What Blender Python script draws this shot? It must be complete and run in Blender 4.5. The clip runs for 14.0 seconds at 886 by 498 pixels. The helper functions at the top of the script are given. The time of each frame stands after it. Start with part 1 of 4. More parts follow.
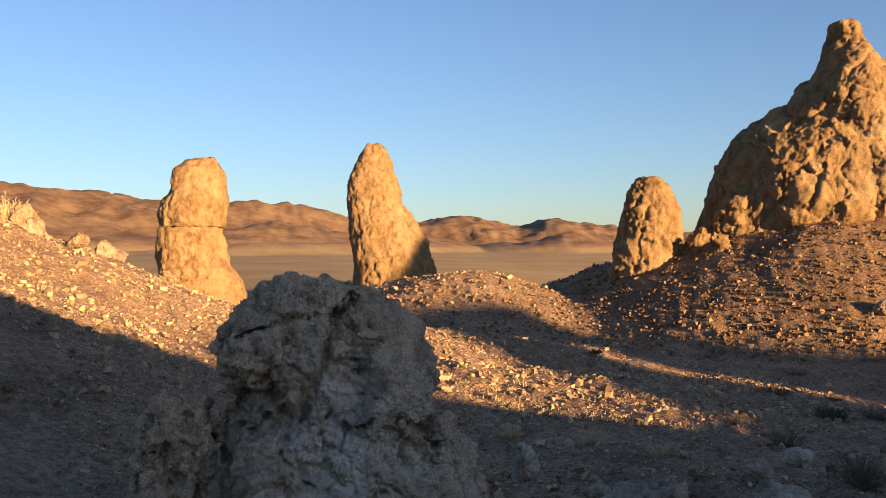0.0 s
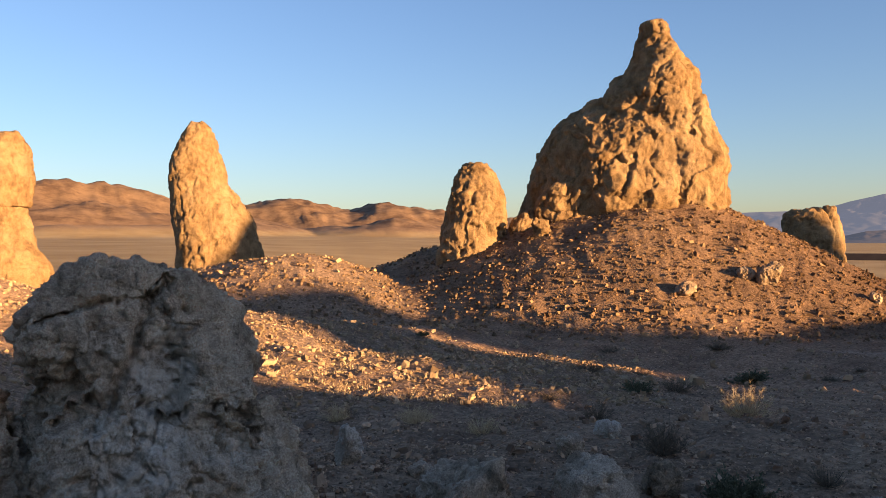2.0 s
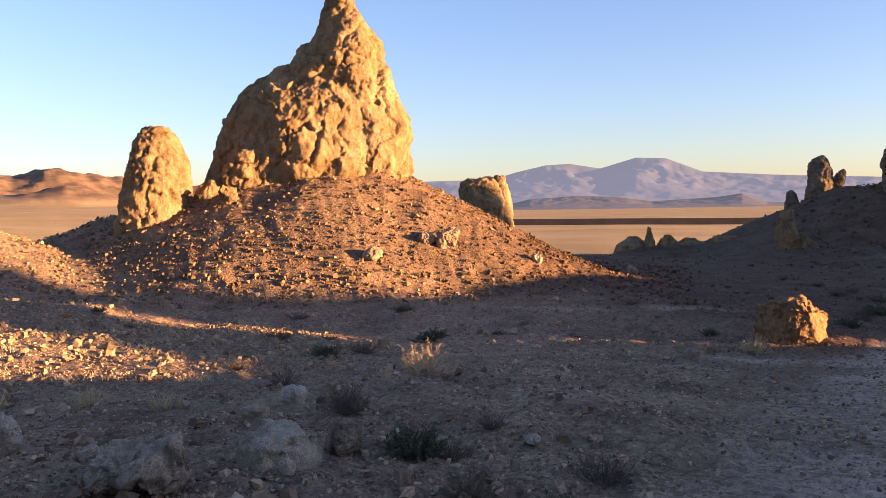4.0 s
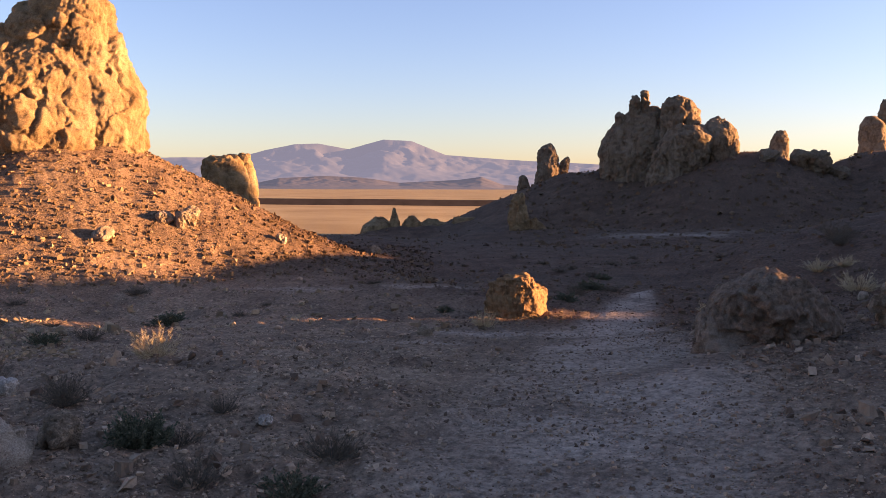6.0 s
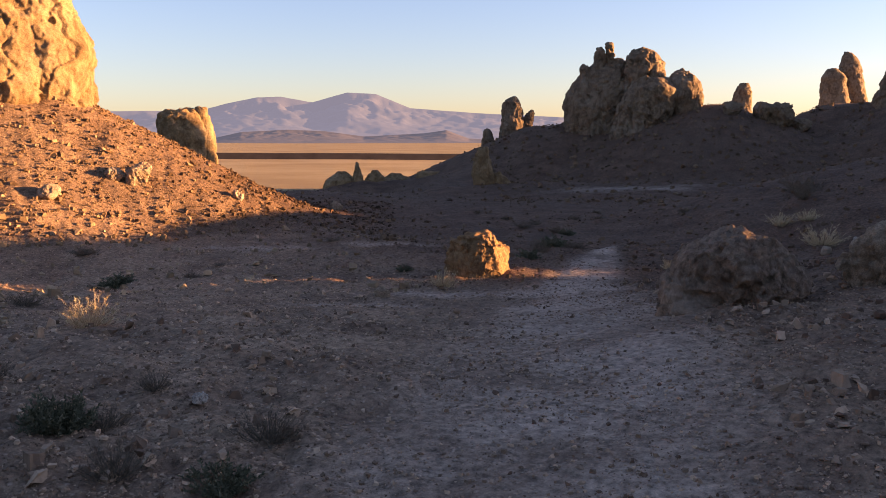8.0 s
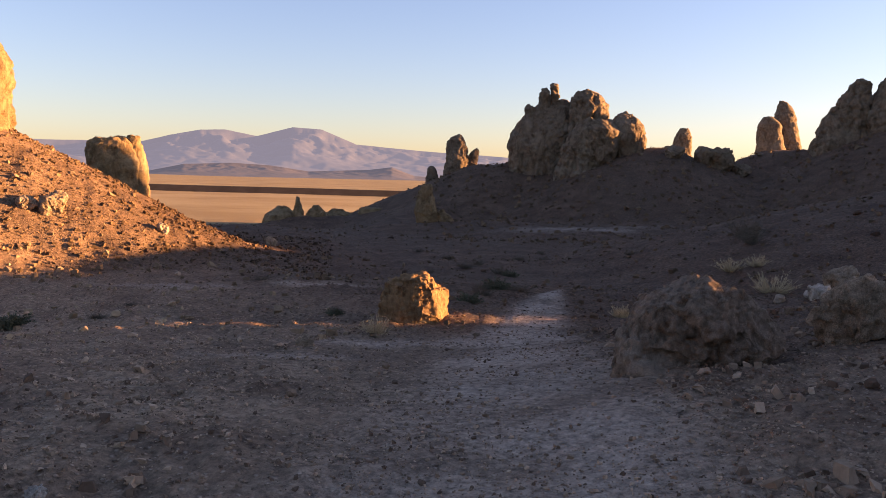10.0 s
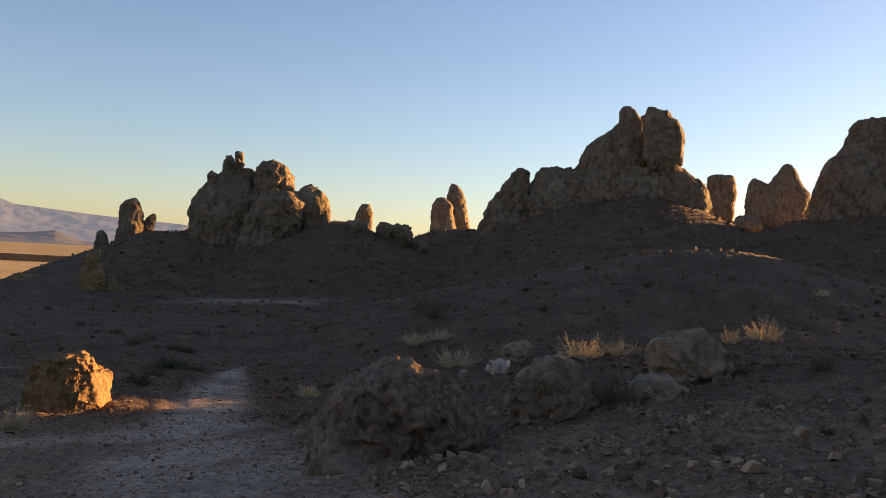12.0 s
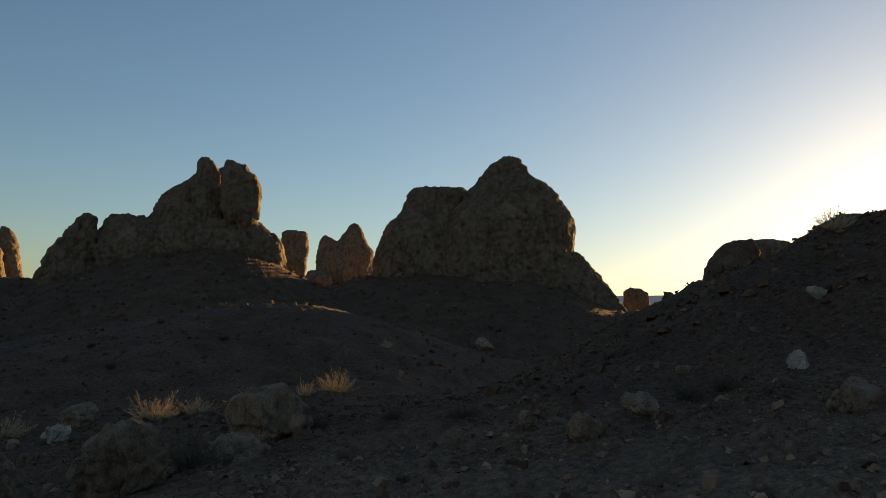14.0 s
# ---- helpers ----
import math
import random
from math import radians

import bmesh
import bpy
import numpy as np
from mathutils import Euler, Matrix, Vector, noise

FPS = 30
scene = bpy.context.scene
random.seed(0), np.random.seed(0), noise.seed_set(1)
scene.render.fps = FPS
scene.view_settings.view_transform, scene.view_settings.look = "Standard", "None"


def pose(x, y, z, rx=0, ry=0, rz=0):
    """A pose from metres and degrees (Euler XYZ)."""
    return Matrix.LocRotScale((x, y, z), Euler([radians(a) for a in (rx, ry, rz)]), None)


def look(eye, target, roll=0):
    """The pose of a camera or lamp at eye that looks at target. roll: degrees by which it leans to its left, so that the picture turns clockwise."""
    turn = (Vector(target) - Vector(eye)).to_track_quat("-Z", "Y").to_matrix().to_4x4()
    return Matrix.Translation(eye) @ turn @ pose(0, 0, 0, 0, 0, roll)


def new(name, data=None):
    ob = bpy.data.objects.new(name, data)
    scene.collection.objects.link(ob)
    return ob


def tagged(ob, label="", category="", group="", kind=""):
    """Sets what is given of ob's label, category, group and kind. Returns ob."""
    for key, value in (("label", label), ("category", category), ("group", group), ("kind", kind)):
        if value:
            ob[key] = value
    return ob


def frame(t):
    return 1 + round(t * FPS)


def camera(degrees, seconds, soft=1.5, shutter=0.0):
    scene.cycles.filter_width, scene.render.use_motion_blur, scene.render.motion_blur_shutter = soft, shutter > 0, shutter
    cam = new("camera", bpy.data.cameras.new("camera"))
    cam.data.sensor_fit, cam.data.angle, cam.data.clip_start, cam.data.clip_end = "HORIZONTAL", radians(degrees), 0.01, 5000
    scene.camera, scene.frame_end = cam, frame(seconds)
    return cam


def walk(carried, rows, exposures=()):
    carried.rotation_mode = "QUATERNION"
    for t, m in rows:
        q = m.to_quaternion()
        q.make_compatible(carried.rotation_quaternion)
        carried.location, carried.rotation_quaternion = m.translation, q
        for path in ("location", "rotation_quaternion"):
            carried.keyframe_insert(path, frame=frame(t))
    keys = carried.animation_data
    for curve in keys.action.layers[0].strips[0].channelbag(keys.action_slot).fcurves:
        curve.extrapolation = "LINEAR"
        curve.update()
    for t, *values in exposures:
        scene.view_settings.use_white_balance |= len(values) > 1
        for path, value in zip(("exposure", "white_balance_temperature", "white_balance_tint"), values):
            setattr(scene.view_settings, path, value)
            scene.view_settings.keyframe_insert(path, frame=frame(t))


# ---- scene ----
cam = camera(55.23, 14.0, soft=0.6)
# seconds, place, yaw, pitch, roll
PATH = [(0.0, 0.000, 0.000, 1.606, 0.00, 0.99, 0.71),
        (0.5, 0.005, 0.002, 1.606, -2.12, 0.73, 0.49),
        (1.0, 0.016, -0.001, 1.604, -4.93, 0.55, 0.41),
        (1.5, 0.026, 0.012, 1.598, -7.95, 0.28, 0.41),
        (2.0, 0.037, 0.016, 1.594, -11.45, -0.23, 0.55),
        (2.5, 0.050, 0.015, 1.590, -15.63, -0.80, 0.98),
        (3.0, 0.074, 0.011, 1.590, -20.99, -1.34, 1.20),
        (3.5, 0.081, -0.006, 1.585, -27.10, -2.03, 0.99),
        (4.0, 0.107, 0.013, 1.577, -32.07, -2.65, 0.99),
        (6.5, 0.178, -0.109, 1.593, -50.35, -4.69, -0.20),
        (7.0, 0.293, -0.049, 1.604, -50.20, -6.00, -0.41),
        (7.5, 0.390, 0.015, 1.609, -50.63, -7.34, 0.09),
        (10.0, 1.369, 0.607, 1.564, -54.95, -4.71, -1.25),
        (10.5, 1.567, 0.748, 1.558, -56.06, -4.34, -0.72),
        (11.0, 1.726, 0.839, 1.559, -59.61, -3.36, -2.12),
        (11.5, 1.910, 0.951, 1.548, -67.98, -1.29, -3.04),
        (12.0, 2.039, 1.006, 1.554, -76.15, 0.91, -3.02),
        (12.5, 2.105, 1.042, 1.577, -82.85, 3.35, -3.63),
        (13.0, 2.154, 1.082, 1.573, -91.60, 4.78, -3.38),
        (13.5, 2.172, 1.102, 1.575, -99.82, 5.77, -2.88),
        (14.0, 2.182, 1.102, 1.577, -104.42, 5.88, -2.68)]
walk(cam, [(t, pose(x, y, z, 90 + p, r, w)) for t, x, y, z, w, p, r in PATH],
     [(0, 2.15, 7050, 18), (3, 2.5, 7150, 26), (4, 2.8, 7300, 32), (6.5, 2.75, 7800, 38), (11, 2.75, 8400, 38), (12, 2.45, 8500, 23), (12.5, 2.15, 8400, 14), (14, 1.45, 8150, 7)])

# ---- world and sun ----
SUN_AZ, SUN_EL = -138.0, 6.3          # azimuth counted like the camera's yaw
world = bpy.data.worlds.new("evening_sky")
scene.world = world
world.use_nodes = True
wn = world.node_tree
sky = wn.nodes.new("ShaderNodeTexSky")
sky.sky_type = "NISHITA"
sky.sun_disc = False
sky.sun_elevation = radians(SUN_EL)
sky.sun_rotation = radians(-SUN_AZ)
sky.air_density, sky.dust_density, sky.ozone_density = 1.05, 0.85, 3.2
sky.altitude = 600
rose = wn.nodes.new("ShaderNodeMix")
rose.data_type, rose.blend_type = "RGBA", "MULTIPLY"
rose.inputs[0].default_value = 1.0
rose.inputs[7].default_value = (1.0, 0.955, 1.01, 1)      # evening dust takes a little green out of the sky
wn.links.new(sky.outputs[0], rose.inputs[6])
wn.links.new(rose.outputs[2], wn.nodes["Background"].inputs[0])
wn.nodes["Background"].inputs[1].default_value = 0.062
lamp = bpy.data.lights.new("sun", "SUN")
lamp.energy, lamp.angle, lamp.color = 4.2, radians(0.55), (1.0, 0.66, 0.31)
sun = new("sun", lamp)
e, a = radians(SUN_EL), radians(SUN_AZ)
TO_SUN = Vector((-math.sin(a) * math.cos(e), math.cos(a) * math.cos(e), math.sin(e)))
sun.matrix_world = look(TO_SUN * 60, (0, 0, 0))

# ---- tools ----
RNG = np.random.default_rng(7)
PERM = RNG.permutation(512)
GRAD = RNG.normal(size=(512, 3))
GRAD /= np.linalg.norm(GRAD, axis=1, keepdims=True)


def hash3(i, j, k):
    return PERM[(PERM[(PERM[i & 511] + j) & 511] + k) & 511]


def perlin(p):
    """Gradient noise, about -0.7 to 0.7, at the points p (n, 3)."""
    c = np.floor(p).astype(int)
    f = p - c
    w = f * f * f * (f * (f * 6 - 15) + 10)
    out = np.zeros(len(p))
    for dx in (0, 1):
        for dy in (0, 1):
            for dz in (0, 1):
                g = GRAD[hash3(c[:, 0] + dx, c[:, 1] + dy, c[:, 2] + dz)]
                d = (g * (f - (dx, dy, dz))).sum(1)
                out += d * np.where(dx, w[:, 0], 1 - w[:, 0]) * np.where(dy, w[:, 1], 1 - w[:, 1]) * np.where(dz, w[:, 2], 1 - w[:, 2])
    return out


def fbm(p, octaves=4, gain=0.5):
    out, amp = np.zeros(len(p)), 1.0
    for o in range(octaves):
        out += amp * perlin(p * 2.03 ** o + 17.3 * o)
        amp *= gain
    return out


def shards(p):
    """Tilted plane in each cell of a scatter of points, and the gap between the two nearest points."""
    c = np.floor(p).astype(int)
    best, second = np.full(len(p), 9.0), np.full(len(p), 9.0)
    value = np.zeros(len(p))
    for dx in (-1, 0, 1):
        for dy in (-1, 0, 1):
            for dz in (-1, 0, 1):
                q = c + (dx, dy, dz)
                h = hash3(q[:, 0], q[:, 1], q[:, 2])
                r = p - (q + 0.5 + 0.42 * GRAD[h])
                d = np.linalg.norm(r, axis=1)
                nearer = d < best
                second = np.where(nearer, best, np.minimum(second, d))
                value = np.where(nearer, (GRAD[(h * 7 + 3) & 511] * r).sum(1) + 0.35 * GRAD[(h * 5 + 1) & 511][:, 0], value)
                best = np.where(nearer, d, best)
    return value, second - best


def smooth(a, b, x):
    t = np.clip((x - a) / (b - a), 0, 1)
    return t * t * (3 - 2 * t)


def smax(a, b, k):
    h = np.clip(0.5 + 0.5 * (a - b) / k, 0, 1)
    return b + (a - b) * h + k * h * (1 - h)


def polar(az, d, eye=(0, 0)):
    return eye[0] - d * math.sin(radians(az)), eye[1] + d * math.cos(radians(az))


E0, E6, E11, E13 = (0, 0), (0.2, -0.1), (1.75, 0.85), (2.17, 1.1)


def mesh_np(name, verts, faces, mat, smooth_shade=True):
    me = bpy.data.meshes.new(name)
    me.vertices.add(len(verts))
    me.vertices.foreach_set("co", np.asarray(verts, np.float32).ravel())
    n = faces.shape[1]
    me.loops.add(faces.size)
    me.loops.foreach_set("vertex_index", faces.astype(np.int32).ravel())
    me.polygons.add(len(faces))
    me.polygons.foreach_set("loop_start", np.arange(0, faces.size, n, dtype=np.int32))
    me.polygons.foreach_set("use_smooth", np.full(len(faces), smooth_shade))
    me.update(calc_edges=True)
    me.validate()
    if mat:
        me.materials.append(mat)
    return me


def part(name, me, parent, label=""):
    ob = new(name, me)
    ob.parent = parent
    if label:
        ob["label"] = label
    return ob

# ---- materials ----
def nodes_of(name):
    m = bpy.data.materials.new(name)
    m.use_nodes = True
    t = m.node_tree
    b = t.nodes["Principled BSDF"]
    b.inputs["Specular IOR Level"].default_value = 0.15
    return m, t, b


def link(t, a, b):
    t.links.new(a, b)


def noise_tex(t, coord, scale, detail=6, rough=0.6, kind="noise", feature="F1"):
    if kind == "noise":
        n = t.nodes.new("ShaderNodeTexNoise")
        n.inputs["Detail"].default_value = detail
        n.inputs["Roughness"].default_value = rough
    else:
        n = t.nodes.new("ShaderNodeTexVoronoi")
        n.feature = feature
    n.inputs["Scale"].default_value = scale
    link(t, coord, n.inputs["Vector"])
    return n.outputs["Distance"] if kind != "noise" else n.outputs[0]


def ramp(t, fac, stops):
    r = t.nodes.new("ShaderNodeValToRGB")
    while len(r.color_ramp.elements) < len(stops):
        r.color_ramp.elements.new(0.5)
    for e, (p, c) in zip(r.color_ramp.elements, stops):
        e.position, e.color = p, (*c, 1)
    link(t, fac, r.inputs[0])
    return r.outputs[0]


def blend(t, fac, a, b, mode="MIX"):
    n = t.nodes.new("ShaderNodeMix")
    n.data_type, n.blend_type = "RGBA", mode
    for v, s in ((fac, n.inputs[0]), (a, n.inputs[6]), (b, n.inputs[7])):
        if isinstance(v, (float, int)):
            s.default_value = v
        elif isinstance(v, tuple):
            s.default_value = (*v, 1)
        else:
            link(t, v, s)
    return n.outputs[2]


def maths(t, op, a, b=0.0, c=None):
    n = t.nodes.new("ShaderNodeMath")
    n.operation = op
    for v, s in zip((a, b, c), n.inputs):
        if isinstance(v, (float, int)):
            s.default_value = v
        elif v is not None:
            link(t, v, s)
    return n.outputs[0]


def bump(t, b, height, dist, strength=1.0, normal=None):
    n = t.nodes.new("ShaderNodeBump")
    n.inputs["Distance"].default_value = dist
    n.inputs["Strength"].default_value = strength
    link(t, height, n.inputs["Height"])
    if normal:
        link(t, normal, n.inputs["Normal"])
    link(t, n.outputs[0], b.inputs["Normal"])
    return n.outputs[0]


def position(t):
    return t.nodes.new("ShaderNodeNewGeometry").outputs["Position"]


def tufa(name, dark, light, pale, size=1.0, pale_at=0.62, pits=0.0, relief=1.0, bare=None):
    """Crusty tufa: blotchy colour at two scales, dark pits and fine relief."""
    m, t, b = nodes_of(name)
    p = position(t)
    big = noise_tex(t, p, 0.55 / size, 5)
    mid = noise_tex(t, p, 3.2 / size, 7, 0.7)
    fine = noise_tex(t, p, 30 / size, 6, 0.72)
    c = ramp(t, mid, [(0.32, dark), (0.6, light)])
    c = blend(t, ramp(t, big, [(pale_at - 0.08, (0, 0, 0)), (pale_at + 0.1, (0.85, 0.85, 0.85))]), c, pale)
    c = blend(t, 0.6, c, ramp(t, fine, [(0.32, (0.15, 0.15, 0.15)), (0.68, (0.85, 0.85, 0.85))]), "OVERLAY")
    tall = t.nodes.new("ShaderNodeMapping")
    tall.inputs["Scale"].default_value = (1, 1, 0.35)
    link(t, p, tall.inputs["Vector"])
    streak = noise_tex(t, tall.outputs[0], 2.4 / size, 6, 0.62)
    c = blend(t, 0.55, c, ramp(t, streak, [(0.36, (0.42, 0.36, 0.3)), (0.5, (1, 1, 1))]), "MULTIPLY")
    if bare:
        a = t.nodes.new("ShaderNodeAttribute")
        a.attribute_name = "bare"
        patch = maths(t, "MULTIPLY", a.outputs["Fac"], ramp(t, mid, [(0.36, (0.1, 0.1, 0.1)), (0.56, (1, 1, 1))]))
        c = blend(t, patch, c, blend(t, 0.5, bare, ramp(t, fine, [(0.32, (0.2, 0.2, 0.2)), (0.68, (0.8, 0.8, 0.8))]), "OVERLAY"))
    link(t, c, b.inputs["Base Color"])
    b.inputs["Roughness"].default_value = 0.95
    n1 = bump(t, b, streak, 0.09 * size * relief, 0.8)
    n2 = bump(t, b, mid, 0.10 * size * relief, 0.9, n1)
    n3 = bump(t, b, fine, 0.034 * size * relief, 0.9, n2)
    if pits:
        cell = noise_tex(t, p, 13 / size, kind="cells")
        hole = ramp(t, maths(t, "ADD", cell, maths(t, "MULTIPLY", mid, 0.6)), [(0.36, (0, 0, 0)), (0.46, (1, 1, 1))])
        bump(t, b, hole, pits * size, 0.8, n3)
        # the shade inside the pits is put into the colour
        link(t, blend(t, 0.45, c, blend(t, hole, (0.35, 0.3, 0.25), (1.0, 1.0, 1.0)), "MULTIPLY"), b.inputs["Base Color"])
    return m


WARM_ROCK = tufa("tufa_warm", (0.165, 0.102, 0.05), (0.29, 0.188, 0.095), (0.335, 0.238, 0.136), 1.0, 0.62, 0.03)
GREY_ROCK = tufa("tufa_grey", (0.11, 0.075, 0.048), (0.225, 0.16, 0.102), (0.28, 0.215, 0.15), 1.0, 0.62, 0.03)
WARM_BLOCK = tufa("tufa_warm_block", (0.18, 0.1, 0.047), (0.29, 0.172, 0.083), (0.33, 0.215, 0.115), 0.22, 0.62, 0.03)
BOULDER_ROCK = tufa("tufa_boulder", (0.33, 0.225, 0.142), (0.74, 0.565, 0.385), (0.5, 0.42, 0.32), 0.34, 0.6, 0.05, 1.3, (0.82, 0.72, 0.58))
STONE_MAT = tufa("loose_stone", (0.20, 0.14, 0.088), (0.38, 0.275, 0.18), (0.46, 0.37, 0.27), 0.4, 0.6, 0.0, 1.3)


def darken_by_place(t, c, p):
    """Stones painted darker from the open floor towards the crags, to deepen the shade."""
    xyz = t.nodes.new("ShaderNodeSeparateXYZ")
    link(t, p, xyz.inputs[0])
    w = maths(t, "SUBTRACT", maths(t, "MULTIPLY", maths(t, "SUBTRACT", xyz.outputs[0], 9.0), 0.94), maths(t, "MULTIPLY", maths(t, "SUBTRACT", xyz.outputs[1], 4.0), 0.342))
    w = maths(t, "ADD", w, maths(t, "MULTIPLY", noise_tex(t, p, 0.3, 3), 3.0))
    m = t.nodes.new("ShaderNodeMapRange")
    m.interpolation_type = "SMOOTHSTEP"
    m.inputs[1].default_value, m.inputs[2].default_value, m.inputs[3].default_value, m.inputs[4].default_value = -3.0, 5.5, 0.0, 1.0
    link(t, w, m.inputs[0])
    # the cone's stones are darkened in the colour too
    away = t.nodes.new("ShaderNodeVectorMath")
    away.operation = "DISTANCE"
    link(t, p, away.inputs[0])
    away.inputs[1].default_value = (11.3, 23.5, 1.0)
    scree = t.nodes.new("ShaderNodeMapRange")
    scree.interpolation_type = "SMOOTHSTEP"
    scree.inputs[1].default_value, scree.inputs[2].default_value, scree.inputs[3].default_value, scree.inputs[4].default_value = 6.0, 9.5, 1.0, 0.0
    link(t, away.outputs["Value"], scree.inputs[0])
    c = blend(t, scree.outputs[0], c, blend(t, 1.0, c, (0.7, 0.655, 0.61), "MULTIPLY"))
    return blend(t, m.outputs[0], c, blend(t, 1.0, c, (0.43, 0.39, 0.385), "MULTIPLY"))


def gravel_material(name, dark, light, tail=1.75):
    m, t, b = nodes_of(name)
    g = t.nodes.new("ShaderNodeNewGeometry")
    c = ramp(t, g.outputs["Random Per Island"], [(0.0, dark), (0.7, light), (0.97, tuple(min(1, v * tail) for v in light))])
    f = noise_tex(t, g.outputs["Position"], 30, 4)
    c = blend(t, 0.35, c, ramp(t, f, [(0.3, (0.3, 0.3, 0.3)), (0.7, (0.75, 0.75, 0.75))]), "OVERLAY")
    link(t, darken_by_place(t, c, g.outputs["Position"]), b.inputs["Base Color"])
    b.inputs["Roughness"].default_value = 0.95
    bump(t, b, f, 0.01)
    return m


RUBBLE = gravel_material("rubble", (0.13, 0.08, 0.052), (0.35, 0.235, 0.15), 1.6)
DARK_RUBBLE = gravel_material("dark_rubble", (0.1, 0.064, 0.037), (0.235, 0.152, 0.088))
LIGHT_RUBBLE = gravel_material("light_rubble", (0.2, 0.134, 0.078), (0.35, 0.246, 0.147), 1.3)


def ground_material():
    m, t, b = nodes_of("desert_ground")
    p = position(t)
    a = t.nodes.new("ShaderNodeAttribute")
    a.attribute_name = "trail"
    sep = t.nodes.new("ShaderNodeSeparateColor")
    link(t, a.outputs["Color"], sep.inputs[0])
    big = noise_tex(t, p, 0.12, 4)
    mid = noise_tex(t, p, 1.1, 7, 0.65)
    fine = noise_tex(t, p, 14, 6, 0.75)
    peb = noise_tex(t, p, 17, kind="cells")
    c = ramp(t, mid, [(0.3, (0.175, 0.107, 0.068)), (0.65, (0.38, 0.248, 0.156))])
    c = blend(t, ramp(t, big, [(0.45, (0, 0, 0)), (0.65, (0.5, 0.5, 0.5))]), c, (0.235, 0.17, 0.115))
    dots = ramp(t, peb, [(0.1, (0.5, 0.4, 0.31)), (0.26, (0.0, 0.0, 0.0))])
    c = blend(t, 0.4, c, dots, "ADD")
    c = darken_by_place(t, c, p)
    ragged = maths(t, "MULTIPLY", sep.outputs[0], ramp(t, mid, [(0.36, (0.25, 0.25, 0.25)), (0.6, (0.8, 0.8, 0.8))]))
    c = blend(t, ragged, c, (0.45, 0.345, 0.26))
    c = blend(t, 0.8, c, ramp(t, fine, [(0.32, (0.12, 0.12, 0.12)), (0.68, (0.88, 0.88, 0.88))]), "OVERLAY")
    dust = noise_tex(t, p, 0.03, 5)
    plain = blend(t, ramp(t, dust, [(0.4, (0, 0, 0)), (0.6, (1, 1, 1))]), (0.29, 0.2, 0.1), (0.37, 0.272, 0.145))
    c = blend(t, sep.outputs[1], c, plain)
    hill = noise_tex(t, p, 0.045, 8, 0.7)
    c = blend(t, sep.outputs[2], c, ramp(t, hill, [(0.38, (0.11, 0.066, 0.042)), (0.6, (0.235, 0.15, 0.09))]))
    link(t, c, b.inputs["Base Color"])
    b.inputs["Roughness"].default_value = 0.97
    n1 = bump(t, b, mid, 0.12, 0.9)
    n2 = bump(t, b, fine, 0.045, 0.9, n1)
    bump(t, b, ramp(t, peb, [(0.0, (1, 1, 1)), (0.35, (0, 0, 0))]), 0.025, 0.8, n2)
    return m


GROUND = ground_material()

# ---- land ----
def ridge(x, y, crest, slope, top=1.0, k=0.8):
    """A rounded ridge along a crest line of (x, y, z)."""
    best = np.full(x.shape, -1e3)
    for (x0, y0, z0), (x1, y1, z1) in zip(crest, crest[1:]):
        dx, dy = x1 - x0, y1 - y0
        s = np.clip(((x - x0) * dx + (y - y0) * dy) / (dx * dx + dy * dy), 0, 1)
        d = np.hypot(x - x0 - s * dx, y - y0 - s * dy)
        over = np.sqrt(np.maximum(d - top * 0.4, 0) ** 2 + top * top) - top
        best = np.maximum(best, z0 + s * (z1 - z0) - slope * over)
    return best


def crest(eye, *rows):
    return [(*polar(az, d, eye), z) for az, d, z in rows]


